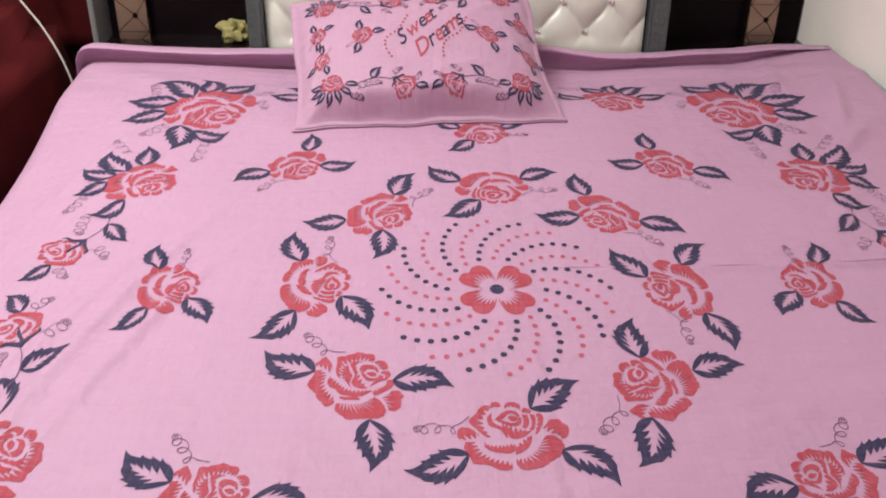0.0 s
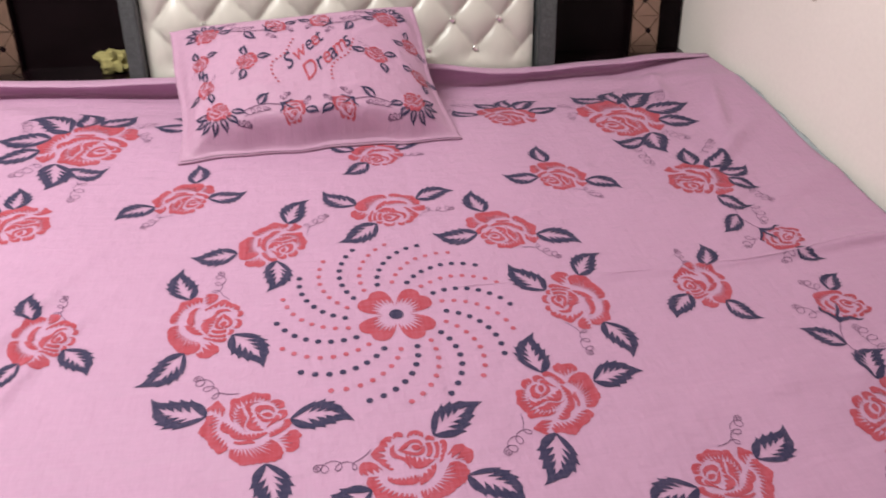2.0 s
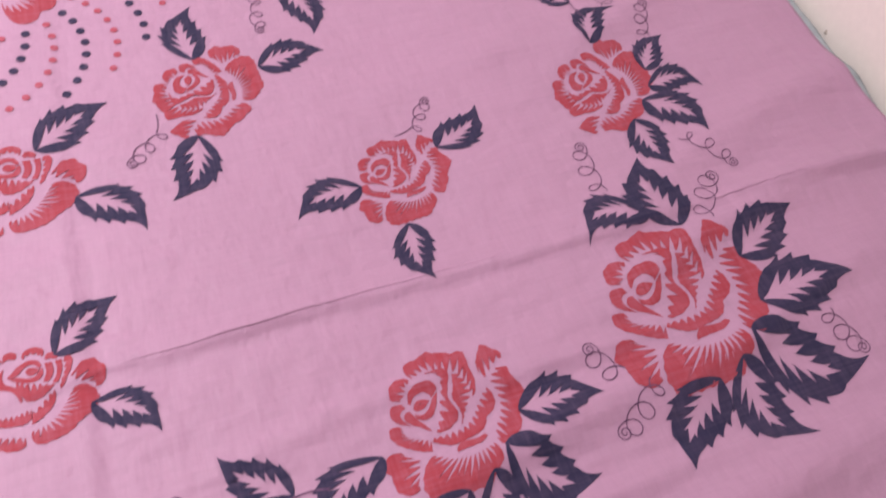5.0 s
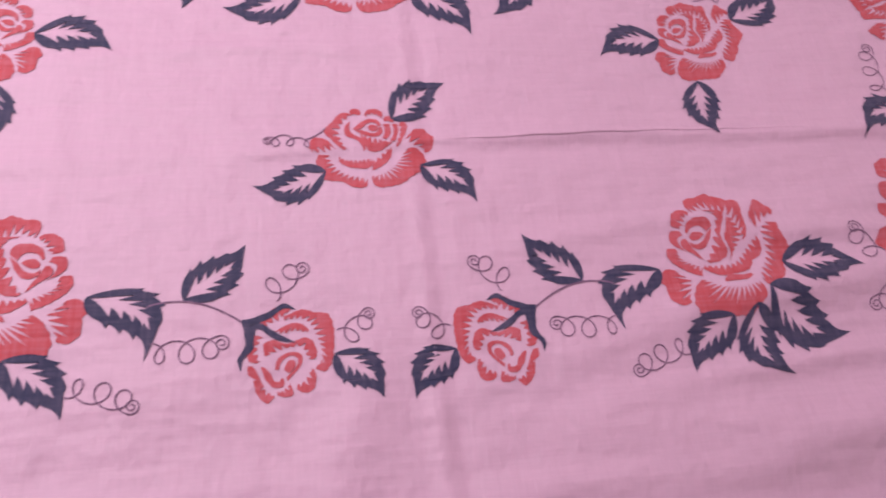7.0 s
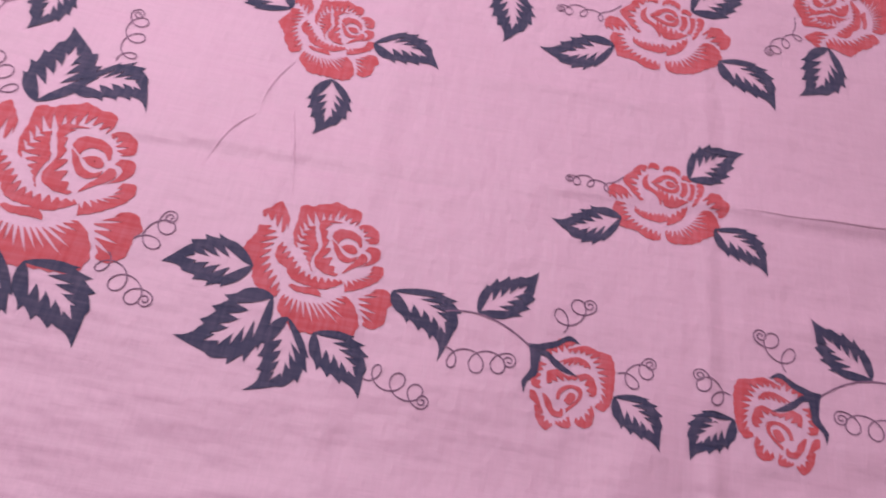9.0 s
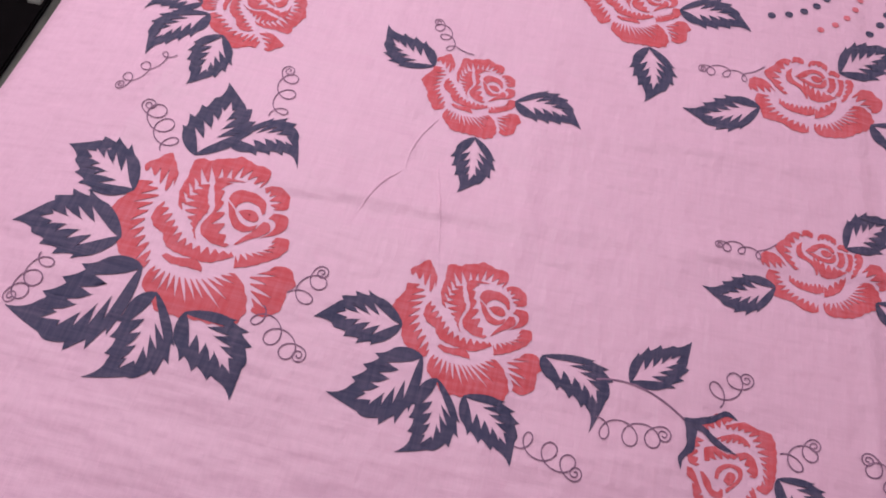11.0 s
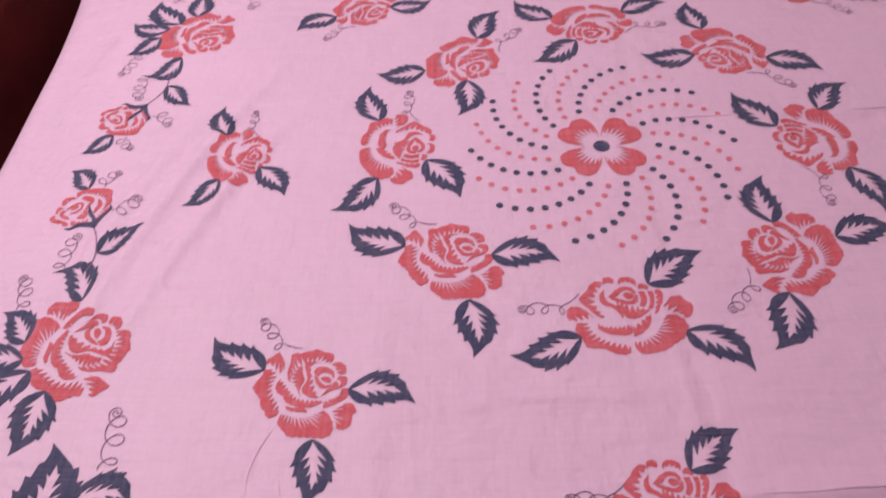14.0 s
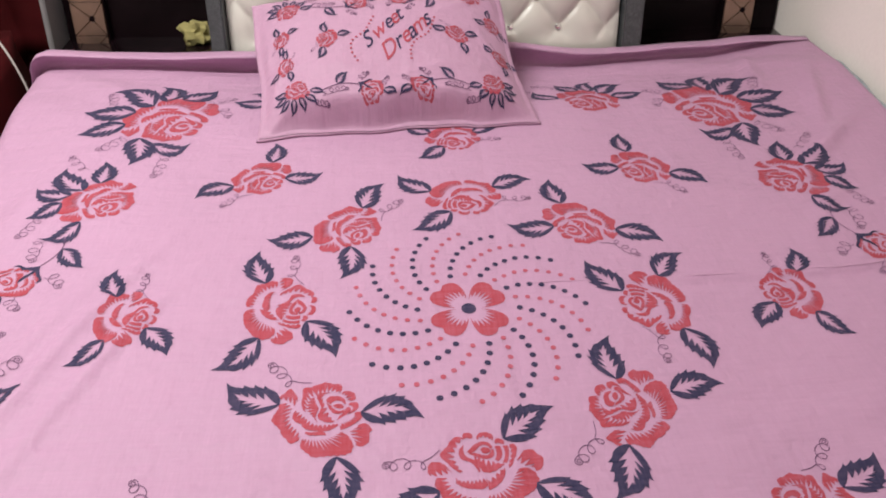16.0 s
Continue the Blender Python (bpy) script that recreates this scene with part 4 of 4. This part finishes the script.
# thin pinched creases in the cloth near one corner
for bend_line in (((-0.431, -0.444), (-0.446, -0.476), (-0.452, -0.505), (-0.450, -0.532)), ((-0.453, -0.525), (-0.470, -0.546), (-0.480, -0.570), (-0.490, -0.606)), ((-0.419, -0.506), (-0.403, -0.566), (-0.393, -0.612), (-0.386, -0.640)),
                  ((0.075, -0.539), (0.15, -0.536), (0.22, -0.533), (0.40, -0.529), (0.53, -0.530)), ((0.72, -0.538), (0.76, -0.537), (0.80, -0.536), (0.83, -0.536), (0.86, -0.538)),
                  ((0.11, 0.056), (0.15, 0.056), (0.18, 0.055), (0.20, 0.055), (0.22, 0.055)), ((0.385, 0.054), (0.42, 0.053), (0.45, 0.053), (0.48, 0.052), (0.50, 0.052)), ((0.60, 0.050), (0.67, 0.047), (0.75, 0.051), (0.82, 0.059), (0.985, 0.086))):
    path = resample(bend_line, 30)
    path = path + 0.0006 * np.sin(np.arange(30) * 1.3)[:, None] * np.array((0.4, 1.0))
    way = np.gradient(path, axis=0)
    way /= np.linalg.norm(way, axis=1)[:, None]
    across = np.stack([-way[:, 1], way[:, 0]], -1)
    taper = np.sin(np.linspace(0.0, 1, 30) ** 0.6 * np.pi * 0.98)
    tall = (1.4 if bend_line[0][1] > 0 else 1.01) if len(bend_line) > 4 else 1.0
    rows = [sheet_lift(path + across * (w * taper)[:, None], 0.0) + np.outer(taper, (0, 0, h * tall)) for w, h in (((-0.0012, 0.0002), (-0.0006, 0.0013), (0.0008, 0.0012), (0.0060, 0.0002)) if tall > 1 else ((-0.0030, 0.0002), (-0.0006, 0.0013), (0.0008, 0.0012), (0.0012, 0.0002)))]
    from_arrays("pinched_crease", np.concatenate(rows), [(r * 30 + k, r * 30 + k + 1, (r + 1) * 30 + k + 1, (r + 1) * 30 + k) for r in range(3) for k in range(29)], PINK, bedsheet)

# grey-blue edge of the mattress cover that shows between sheet and wall
strip_y = np.linspace(-1.0, 0.93, 120)
rows = []
for dx, dz in ((-0.03, -0.016), (0.0, 0.002), (0.012, 0.007), (0.022, 0.003), (0.026, -0.03)):
    wob = 0.0018 * np.sin(19 * strip_y) + 0.0012 * np.sin(57 * strip_y + 1)
    rows.append(np.stack([np.minimum(1.012 + dx + wob * (1 if dx > 0 else 0), WALL_X - 0.004), strip_y, sheet_height(np.full(120, 0.97), strip_y) - 0.012 + dz + 0.4 * wob], -1))
edge_cover = from_arrays("mattress_cover_edge", np.concatenate(rows), [(r * 120 + k, r * 120 + k + 1, (r + 1) * 120 + k + 1, (r + 1) * 120 + k) for r in range(4) for k in range(119)], GREYBLUE)
tagged(edge_cover, "rumpled grey-blue mattress cover edge along the wall", "mattress cover")

# ---- headboard ----
LEAN = Matrix.Translation((0, 0.95, 0.5)) @ Matrix.Rotation(radians(-14), 4, "X") @ Matrix.Translation((0, -0.95, -0.5))


def leaned(points):
    return [LEAN @ Vector(p) for p in points]


headboard = thing("headboard", "dark headboard with a buttoned pearl-white leatherette panel and open shelves", "headboard", (0.004, -0.021, 0.002))
step = 0.0055
px, pz = np.arange(-0.531, 0.5131, step), np.arange(0.30, 1.10, step)
gx, gz = np.meshgrid(px, pz)
p, q = (gx - 0.212) / 0.131 + (gz - 0.590) / 0.158, (gx - 0.212) / 0.131 - (gz - 0.590) / 0.158
puff = 0.023 * (np.abs(np.sin(np.pi * p)) * np.abs(np.sin(np.pi * q)) + 0.004) ** 0.42
# below the lowest buttons the padding runs down plain, with a short pleat under each button
low = smooth_step((0.592 - gz) / 0.045)
pleat = np.abs(np.sin(np.pi * (gx - 0.212) / 0.131)) ** 0.5
puff = puff * (1 - low) + low * 0.024 * (0.93 + 0.07 * pleat)
puff = puff + 0.0012 * np.sin(60 * gx + 14 * gz) * np.abs(np.sin(np.pi * p)) + 0.001 * np.sin(47 * gz - 31 * gx)
edge = np.minimum(0.522 - np.abs(gx + 0.009), 0.05) / 0.05
puff = puff * np.sqrt(np.clip(edge, 0, 1)) 
tuft = np.stack([gx, 1.012 - puff, gz], -1).reshape(-1, 3)
n = len(px)
from_arrays("tufted_panel", leaned(tuft), [(j * n + i, j * n + i + 1, (j + 1) * n + i + 1, (j + 1) * n + i) for j in range(len(pz) - 1) for i in range(n - 1)], LEATHER, headboard, "buttoned pearl-white leatherette panel")
part("backing_board", box(-0.531, 0.513, 1.016, 1.045, 0.12, 1.12, 0.002, LEAN), DARK_WOOD, headboard)
for x0, x1 in ((-0.573, -0.533), (0.515, 0.566)):
    part("glitter_frame", box(x0, x1, 0.972, 1.045, 0.12, 1.12, 0.004, LEAN), GLITTER, headboard, "grey glitter laminate strip")
bm = bmesh.new()
bmesh.ops.create_uvsphere(bm, u_segments=10, v_segments=6, radius=0.0092)
button_mesh = bpy.data.meshes.new("crystal_button")
bm.to_mesh(button_mesh)
bm.free()
button_mesh.materials.append(CRYSTAL)
for row in range(0, 7):
    for col in range(-6, 5):
        x, z = 0.212 + 0.131 * col + (0.0655 if row % 2 else 0), 0.590 + 0.079 * row
        if abs(x) < 0.47 and 0.4 < z < 1.08:
            b = new("crystal_button", button_mesh)
            b.matrix_world = LEAN @ Matrix.Translation((x, 1.004, z)) @ Matrix.Diagonal((1, 0.6, 1, 1))
            b.parent = headboard

for side, x0, x1 in ((-1, -1.0, -0.571), (1, 0.568, 1.035)):
    part("shelf", box(x0, x1, 0.995, 1.20, 0.470, 0.503, 0.003), SHELF_GLOSS, headboard, "glossy black shelf")
    part("back_panel", box(x0, x1, 1.165, 1.18, 0.10, 1.12, 0.002, LEAN), DARK_WOOD, headboard)
    part("front_panel", box(x0, x1, 0.995, 1.015, 0.0, 0.470, 0.002), DARK_WOOD, headboard)
part("end_panel", box(-1.016, -1.002, 1.06, 1.20, 0.10, 1.12, 0.003, LEAN), GREY_LAMINATE, headboard, "plain grey end panel")
for cx in (-0.925, 0.902):
    column = part("mosaic_column", box(cx - 0.046, cx + 0.046, 1.135, 1.163, 0.47, 1.12, 0.002, LEAN), DARK_WOOD, headboard, "column faced with copper mirror mosaic")
    for k in range(7):
        z0, z1 = 0.480 + 0.088 * k, 0.480 + 0.088 * (k + 1)
        mid = (cx + (0.010 if k % 2 else -0.008), (z0 + z1) / 2)
        corners = ((cx - 0.043, z0), (cx + 0.043, z0), (cx + 0.043, z1), (cx - 0.043, z1))
        for a in range(4):
            tri = [Vector((corners[a][0], 0, corners[a][1])), Vector((corners[(a + 1) % 4][0], 0, corners[(a + 1) % 4][1])), Vector((mid[0], 0, mid[1]))]
            centre = (tri[0] + tri[1] + tri[2]) / 3
            bm = bmesh.new()
            low = [bm.verts.new(Vector((centre.x + (v.x - centre.x) * 0.985, 1.1345, centre.z + (v.z - centre.z) * 0.985))) for v in tri]
            high = [bm.verts.new(Vector((centre.x + (v.x - centre.x) * 0.95, 1.1305 - 0.0012 * ((a + k) % 3), centre.z + (v.z - centre.z) * 0.95))) for v in tri]
            bm.faces.new(high)
            for i in range(3):
                bm.faces.new((low[i], low[(i + 1) % 3], high[(i + 1) % 3], high[i]))
            bmesh.ops.recalc_face_normals(bm, faces=bm.faces[:])
            bmesh.ops.transform(bm, matrix=LEAN, verts=bm.verts[:])
            part("mosaic_tile", bm, COPPER, column)
        part("mosaic_stud", box(mid[0] - 0.007, mid[0] + 0.007, 1.127, 1.132, mid[1] - 0.007, mid[1] + 0.007, 0.001, LEAN @ Matrix.Translation((mid[0], 0, mid[1])) @ Matrix.Rotation(0.6, 4, "Y") @ Matrix.Translation((-mid[0], 0, -mid[1]))), DARK_WOOD, column)

# crumpled duster on the shelf
bm = bmesh.new()
bmesh.ops.create_icosphere(bm, subdivisions=3, radius=1)
for v in bm.verts:
    d = v.co.normalized()
    k = 1 + 0.55 * noise.noise(d * 1.8 + Vector((3, 1, 0))) + 0.45 * abs(noise.noise(d * 3.1)) + 0.10 * noise.noise(d * 7)
    v.co = Vector((d.x * k * 0.039, d.y * k * 0.034, max(d.z * k * 0.031, -0.024)))
duster = part("duster", bm, DUSTER, None)
duster.location = (-0.640, 1.118, 0.527)
tagged(duster, "crumpled olive-yellow duster cloth on the black shelf", "cloth")

# ---- the pillow, leaning on the headboard ----
FRONT = Vector((-0.090, 0.556, 0.512))
ALONG = Vector((math.cos(radians(3.8)), math.sin(radians(3.8)), 0))
UPHILL = (Vector((-0.143, 0.92, 0.693)) - FRONT).normalized()
OUT = ALONG.cross(UPHILL).normalized()
PW, PL = 0.63, 0.415


def pillow_puff(u, v):
    """How far the stuffed pillowcase swells above its seam plane: a steep front, soft sides, slack wrinkles."""
    a, b = np.clip(np.abs(u) / (PW / 2 - 0.012), 0, 1), np.clip((v - 0.012) / (PL - 0.02), 0, 1)
    side = (1 - a ** 3.0) ** 0.8
    front = smooth_step(b / 0.145) ** 0.8
    back = np.sqrt(np.clip(1 - np.clip((b - 0.45) / 0.55, 0, 1) ** 2, 0, 1))
    body = 0.068 * side * front * (0.25 + 0.75 * back)
    loose = np.exp(-((v - 0.055) / 0.035) ** 2)
    wrinkle = 0.0045 * np.exp(-((u - 0.015 - 0.15 * v) / 0.010) ** 2) * np.exp(-((v - 0.075) / 0.055) ** 2)
    wrinkle = wrinkle + loose * side * (0.0030 * np.sin(31 * u + 1.0) + 0.0022 * np.sin(57 * u + 20 * v))
    for cu, cv, ang, amp, wid, lng in ((-0.27, 0.14, 1.35, 0.006, 0.010, 0.07), (-0.285, 0.22, 1.5, 0.005, 0.008, 0.06), (-0.25, 0.05, 0.5, 0.006, 0.012, 0.06), (0.26, 0.05, 2.5, 0.006, 0.012, 0.07),
                                       (0.24, 0.20, 1.9, 0.004, 0.010, 0.08), (0.20, 0.33, 0.4, 0.005, 0.010, 0.06), (0.27, 0.36, 2.2, 0.007, 0.012, 0.05), (-0.22, 0.34, 2.6, 0.004, 0.012, 0.06), (0.10, 0.13, 0.2, 0.003, 0.010, 0.07), (-0.10, 0.15, -0.2, 0.003, 0.012, 0.07)):
        c, s = math.cos(ang), math.sin(ang)
        along, across = (u - cu) * c + (v - cv) * s, -(u - cu) * s + (v - cv) * c
        wrinkle = wrinkle + amp * np.exp(-((across + 1.2 * along * along) / wid) ** 2) * np.exp(-(along / lng) ** 2)
    return body + wrinkle * smooth_step(b / 0.05) * smooth_step((1 - a) / 0.06) * smooth_step((1 - b) / 0.05)


def pillow_point(u, v, sign=1, lift=0.0):
    u, v = np.asarray(u, float), np.asarray(v, float)
    nar = 1 - 0.04 * np.clip(v / PL, 0, 1)
    # the seams draw in between the four corners
    draw = 0.012 * (1 - (2 * v / PL - 1) ** 2)
    uu = u * nar - np.sign(u) * draw * np.clip(np.abs(u) / (PW / 2), 0, 1) ** 3
    uu = uu + 0.004 * np.sin(21 * v + np.sign(u)) * np.clip(np.abs(u) / (PW / 2), 0, 1) ** 4
    vv = v + (0.004 * np.sin(23 * u) + 0.0025 * np.sin(51 * u + 1)) * (1 - v / PL) + 0.010 * (1 - (2 * u / PW) ** 2) * (1 - 2 * v / PL)
    h = (pillow_puff(u, v) + 0.002) * (1.0 if sign > 0 else -0.9) + lift + 0.024 * (u / 0.315) * np.clip(v / PL, 0, 1) ** 1.5
    pos = np.array(FRONT) + uu[..., None] * np.array(ALONG) + vv[..., None] * np.array(UPHILL) + h[..., None] * np.array(OUT)
    floor_z = sheet_height(pos[..., 0], np.minimum(pos[..., 1], 0.88)) + (0.006 if sign > 0 else 0.0015) + lift
    pos[..., 2] = np.maximum(pos[..., 2], floor_z)
    pos[..., 1] = np.minimum(pos[..., 1], 0.925 + 0.25 * (pos[..., 2] - 0.5))
    return pos


pillow = thing("pillow", "pink pillow printed with roses and Sweet Dreams, leaning on the headboard", "pillow")
pu, pv = np.linspace(-PW / 2, PW / 2, 85), np.linspace(0, PL, 61)
gu, gv = np.meshgrid(pu, pv)
verts = np.concatenate([pillow_point(gu, gv, 1).reshape(-1, 3), pillow_point(gu, gv, -1).reshape(-1, 3)])
faces, half = [], 85 * 61
for j in range(60):
    for i in range(84):
        a = j * 85 + i
        faces += [(a, a + 1, a + 86, a + 85), (half + a, half + a + 85, half + a + 86, half + a + 1)]
rim = [i for i in range(85)] + [j * 85 + 84 for j in range(1, 61)] + [60 * 85 + i for i in range(83, -1, -1)] + [j * 85 for j in range(59, 0, -1)]
faces += [(a, half + a, half + b, b) for a, b in zip(rim, rim[1:] + rim[:1])]
from_arrays("pillowcase", verts, faces, PILLOW_PINK, pillow)
# stitched hem along the open edge
u = np.linspace(-PW / 2 + 0.004, PW / 2 - 0.004, 90)
hem_v, hem_f = ribbon(np.stack([u, 0.010 + 0.002 * np.sin(17 * u)], -1), 0.010)


def pillow_lift(uv, lift):
    return pillow_point(uv[:, 0], uv[:, 1], 1, lift)


from_arrays("hem", pillow_lift(hem_v, 0.0022), hem_f, PILLOW_PINK, pillow, "folded hem along the open edge")


def pillow_chain():
    """The pillowcase's smaller border: a rose in a fan of leaves, a stem with a leaf, a rosebud."""
    out = [("printed_rose", RED, petals(ROSE_OPEN, 0.032))]
    for ang, far, w in ((172, 0.058, 0.50), (200, 0.060, 0.50), (228, 0.062, 0.50), (258, 0.060, 0.50), (288, 0.058, 0.50), (318, 0.060, 0.50)):
        c, d = math.cos(radians(ang)), math.sin(radians(ang))
        out.append(("printed_leaf", NAVY, leaf((0.026 * c, 0.024 * d), (far * c, far * 0.9 * d), w, 0.06)))
    for b, t in (((0.030, 0.000), (0.063, -0.012)), ((0.092, 0.010), (0.118, 0.044)), ((0.192, -0.006), (0.222, -0.020))):
        out.append(("printed_leaf", NAVY, leaf(b, t, 0.52, 0.05)))
    out.append(("printed_stem", LINE, stem((0.056, -0.004), (0.098, 0.016), (0.142, 0.010), 0.0024)))
    out.append(("printed_rosebud", RED, petals(ROSE_BUD, 0.033, (5.05, -0.12))))
    out.append(("printed_calyx", NAVY, petals(CALYX, 0.033, (5.12, -0.16))))
    for a, b, n, r, side in (((0.060, -0.018), (0.118, -0.008), 4, 0.0060, 1), ((0.146, 0.022), (0.166, 0.044), 2, 0.0052, 1), ((0.186, 0.012), (0.204, 0.032), 2, 0.0052, -1), ((0.042, -0.036), (0.074, -0.040), 3, 0.0045, 1)):
        out.append(("printed_tendril", LINE, tendril(a, b, n, r, side, 0.0015)))
    return out


PILLOW_CHAIN = pillow_chain()
for at, turn, flip in (((-0.222, 0.090), -4, False), ((0.224, 0.086), 4, True)):
    stamp(PILLOW_CHAIN, at, turn, pillow_lift, pillow, 1.0, flip, 0.0012)
for at, turn, flip in (((-0.222, 0.352), 180, True), ((0.224, 0.356), 180, False)):
    stamp(PILLOW_CHAIN, at, turn, pillow_lift, pillow, 1.0, flip, 0.0012)
for at, turn in (((-0.247, 0.258), 60), ((-0.244, 0.170), 240), ((0.268, 0.266), 120), ((0.270, 0.168), 300)):
    stamp(SPRAY_WIDE, at, turn, pillow_lift, pillow, 0.33, False, 0.0014)
for at, turn in (((-0.138, 0.232), 90), ((0.166, 0.226), 0)):
    stamp(SPRAY_ROUND, at, turn, pillow_lift, pillow, 0.42, False, 0.0014)


def pillow_word(text, at, turn, size, colours, shear=0.7):
    """One word in the built-in letters, letter by letter, lying on the pillowcase."""
    pen = np.array(at, float)
    c, s = math.cos(radians(turn)), math.sin(radians(turn))
    for letter, mat in zip(text, colours):
        curve = bpy.data.curves.new("letter", "FONT")
        curve.body, curve.size, curve.shear, curve.offset = letter, size, shear, size * 0.004
        curve.resolution_u = 4
        ob = bpy.data.objects.new("letter", curve)
        mesh = bpy.data.meshes.new_from_object(ob)
        wide = max(v.co.x for v in mesh.vertices) - min(0, min(v.co.x for v in mesh.vertices))
        flat = np.array([(v.co.x, v.co.y) for v in mesh.vertices])
        bpy.data.objects.remove(ob)
        bpy.data.curves.remove(curve)
        uv = np.stack([pen[0] + flat[:, 0] * c - flat[:, 1] * s, pen[1] + flat[:, 0] * s + flat[:, 1] * c], -1)
        for v, place in zip(mesh.vertices, pillow_lift(uv, 0.0014)):
            v.co = place
        mesh.materials.clear()
        mesh.materials.append(mat)
        ob = new("printed_letter", mesh)
        ob.parent = pillow
        pen += np.array((c, s)) * (wide - size * 0.31)


pillow_word("Sweet", (-0.050, 0.190), 42, 0.058, (NAVY, RED, NAVY, RED, NAVY))
pillow_word("Dreams", (-0.012, 0.146), 42, 0.062, (RED, NAVY, RED, NAVY, RED, NAVY))
for curve in (((-0.076, 0.158), (-0.086, 0.188), (-0.080, 0.220), (-0.048, 0.248), (-0.022, 0.292)), ((0.046, 0.150), (0.050, 0.180), (0.066, 0.206), (0.100, 0.230), (0.122, 0.275))):
    for x, y in resample(curve, 13):
        dot("printed_dot", x, y, 0.0029, RED, lambda w, l: pillow_lift(w, l + 0.0010), pillow)

# ---- beside the bed ----
chair = thing("armchair", "maroon velvet armchair beside the head of the bed", "armchair", (0, 0, 0))


def cushion(x0, x1, y0, y1, z0, z1, r, bulge=0.02, seed=0.0):
    """A stuffed block with rounded edges and slightly uneven sides."""
    bm = box(x0, x1, y0, y1, z0, z1, r)
    bmesh.ops.subdivide_edges(bm, edges=[e for e in bm.edges if e.calc_length() > 0.12], cuts=6, use_grid_fill=True)
    for v in bm.verts:
        v.co += Vector((noise.noise(v.co * 5 + Vector((seed, 0, 0))), noise.noise(v.co * 5 + Vector((0, seed, 0))), noise.noise(v.co * 4))) * bulge
    return bm


part("seat_base", cushion(-2.05, -1.36, 0.42, 1.30, 0.05, 0.40, 0.03, 0.01), MAROON, chair, smooth=True)
part("arm", cushion(-1.40, -1.13, 0.30, 1.22, 0.05, 0.60, 0.07, 0.025, 3.0), MAROON, chair, "padded maroon arm", smooth=True)
part("arm", cushion(-2.30, -2.05, 0.36, 1.30, 0.05, 0.60, 0.07, 0.025, 5.0), MAROON, chair, smooth=True)
part("backrest", cushion(-2.30, -1.125, 1.22, 1.44, 0.30, 0.95, 0.08, 0.03, 8.0), MAROON, chair, smooth=True)
part("seat_cushion", cushion(-2.04, -1.37, 0.40, 1.2, 0.40, 0.52, 0.05, 0.015, 2.0), MAROON, chair, smooth=True)
for x, y in ((-2.2, 0.45), (-1.2, 0.45), (-2.2, 1.25), (-1.2, 1.25)):
    part("foot", box(x - 0.03, x + 0.03, y - 0.03, y + 0.03, 0, 0.07), DARK_WOOD, chair)

# a black mat and a flat dark brown piece on the floor in front of the armchair
mat = thing("floor_piece", "black pile floor mat with a light grey woven square", "floor mat")
part("flat_body", box(-1.98, -1.41, -0.78, 0.085, 0, 0.010, 0.004), MAT_BLACK, mat)
part("woven_square", box(-1.452, -1.420, 0.026, 0.064, 0.008, 0.0135, 0.002), MAT_GREY, mat, "light grey woven square")
part("woven_square", box(-1.452, -1.420, -0.76, -0.722, 0.008, 0.0135, 0.002), MAT_GREY, mat, "light grey woven square")
# thin dark brown slab over the tiles, reaching under the arm
mat = thing("floor_piece", "flat dark brown piece on the floor at the foot of the armchair", "floor mat")
part("flat_body", box(-1.96, -1.385, 0.115, 0.40, 0, 0.010, 0.004), DARK_BROWN, mat)
part("woven_square", box(-1.53, -1.482, 0.245, 0.285, 0.008, 0.0135, 0.002), MAT_GREY, mat, "light grey woven square")

ctrl = ((-1.30, 1.10, 1.25), (-1.24, 1.04, 0.95), (-1.165, 1.0, 0.70), (-1.105, 0.985, 0.585), (-1.072, 0.97, 0.50), (-1.058, 0.96, 0.40), (-1.05, 0.95, 0.22), (-1.06, 0.92, 0.004))
flat = resample([(p[0], p[2]) for p in ctrl], 60)
depth = resample([(p[1], p[2]) for p in ctrl], 60)
cable = part("charger_cable", tube([(a[0], b[0], a[1]) for a, b in zip(flat, depth)], 0.0028), CABLE_WHITE, None, smooth=True)
tagged(cable, "thin white cable hanging beside the bed", "cable")
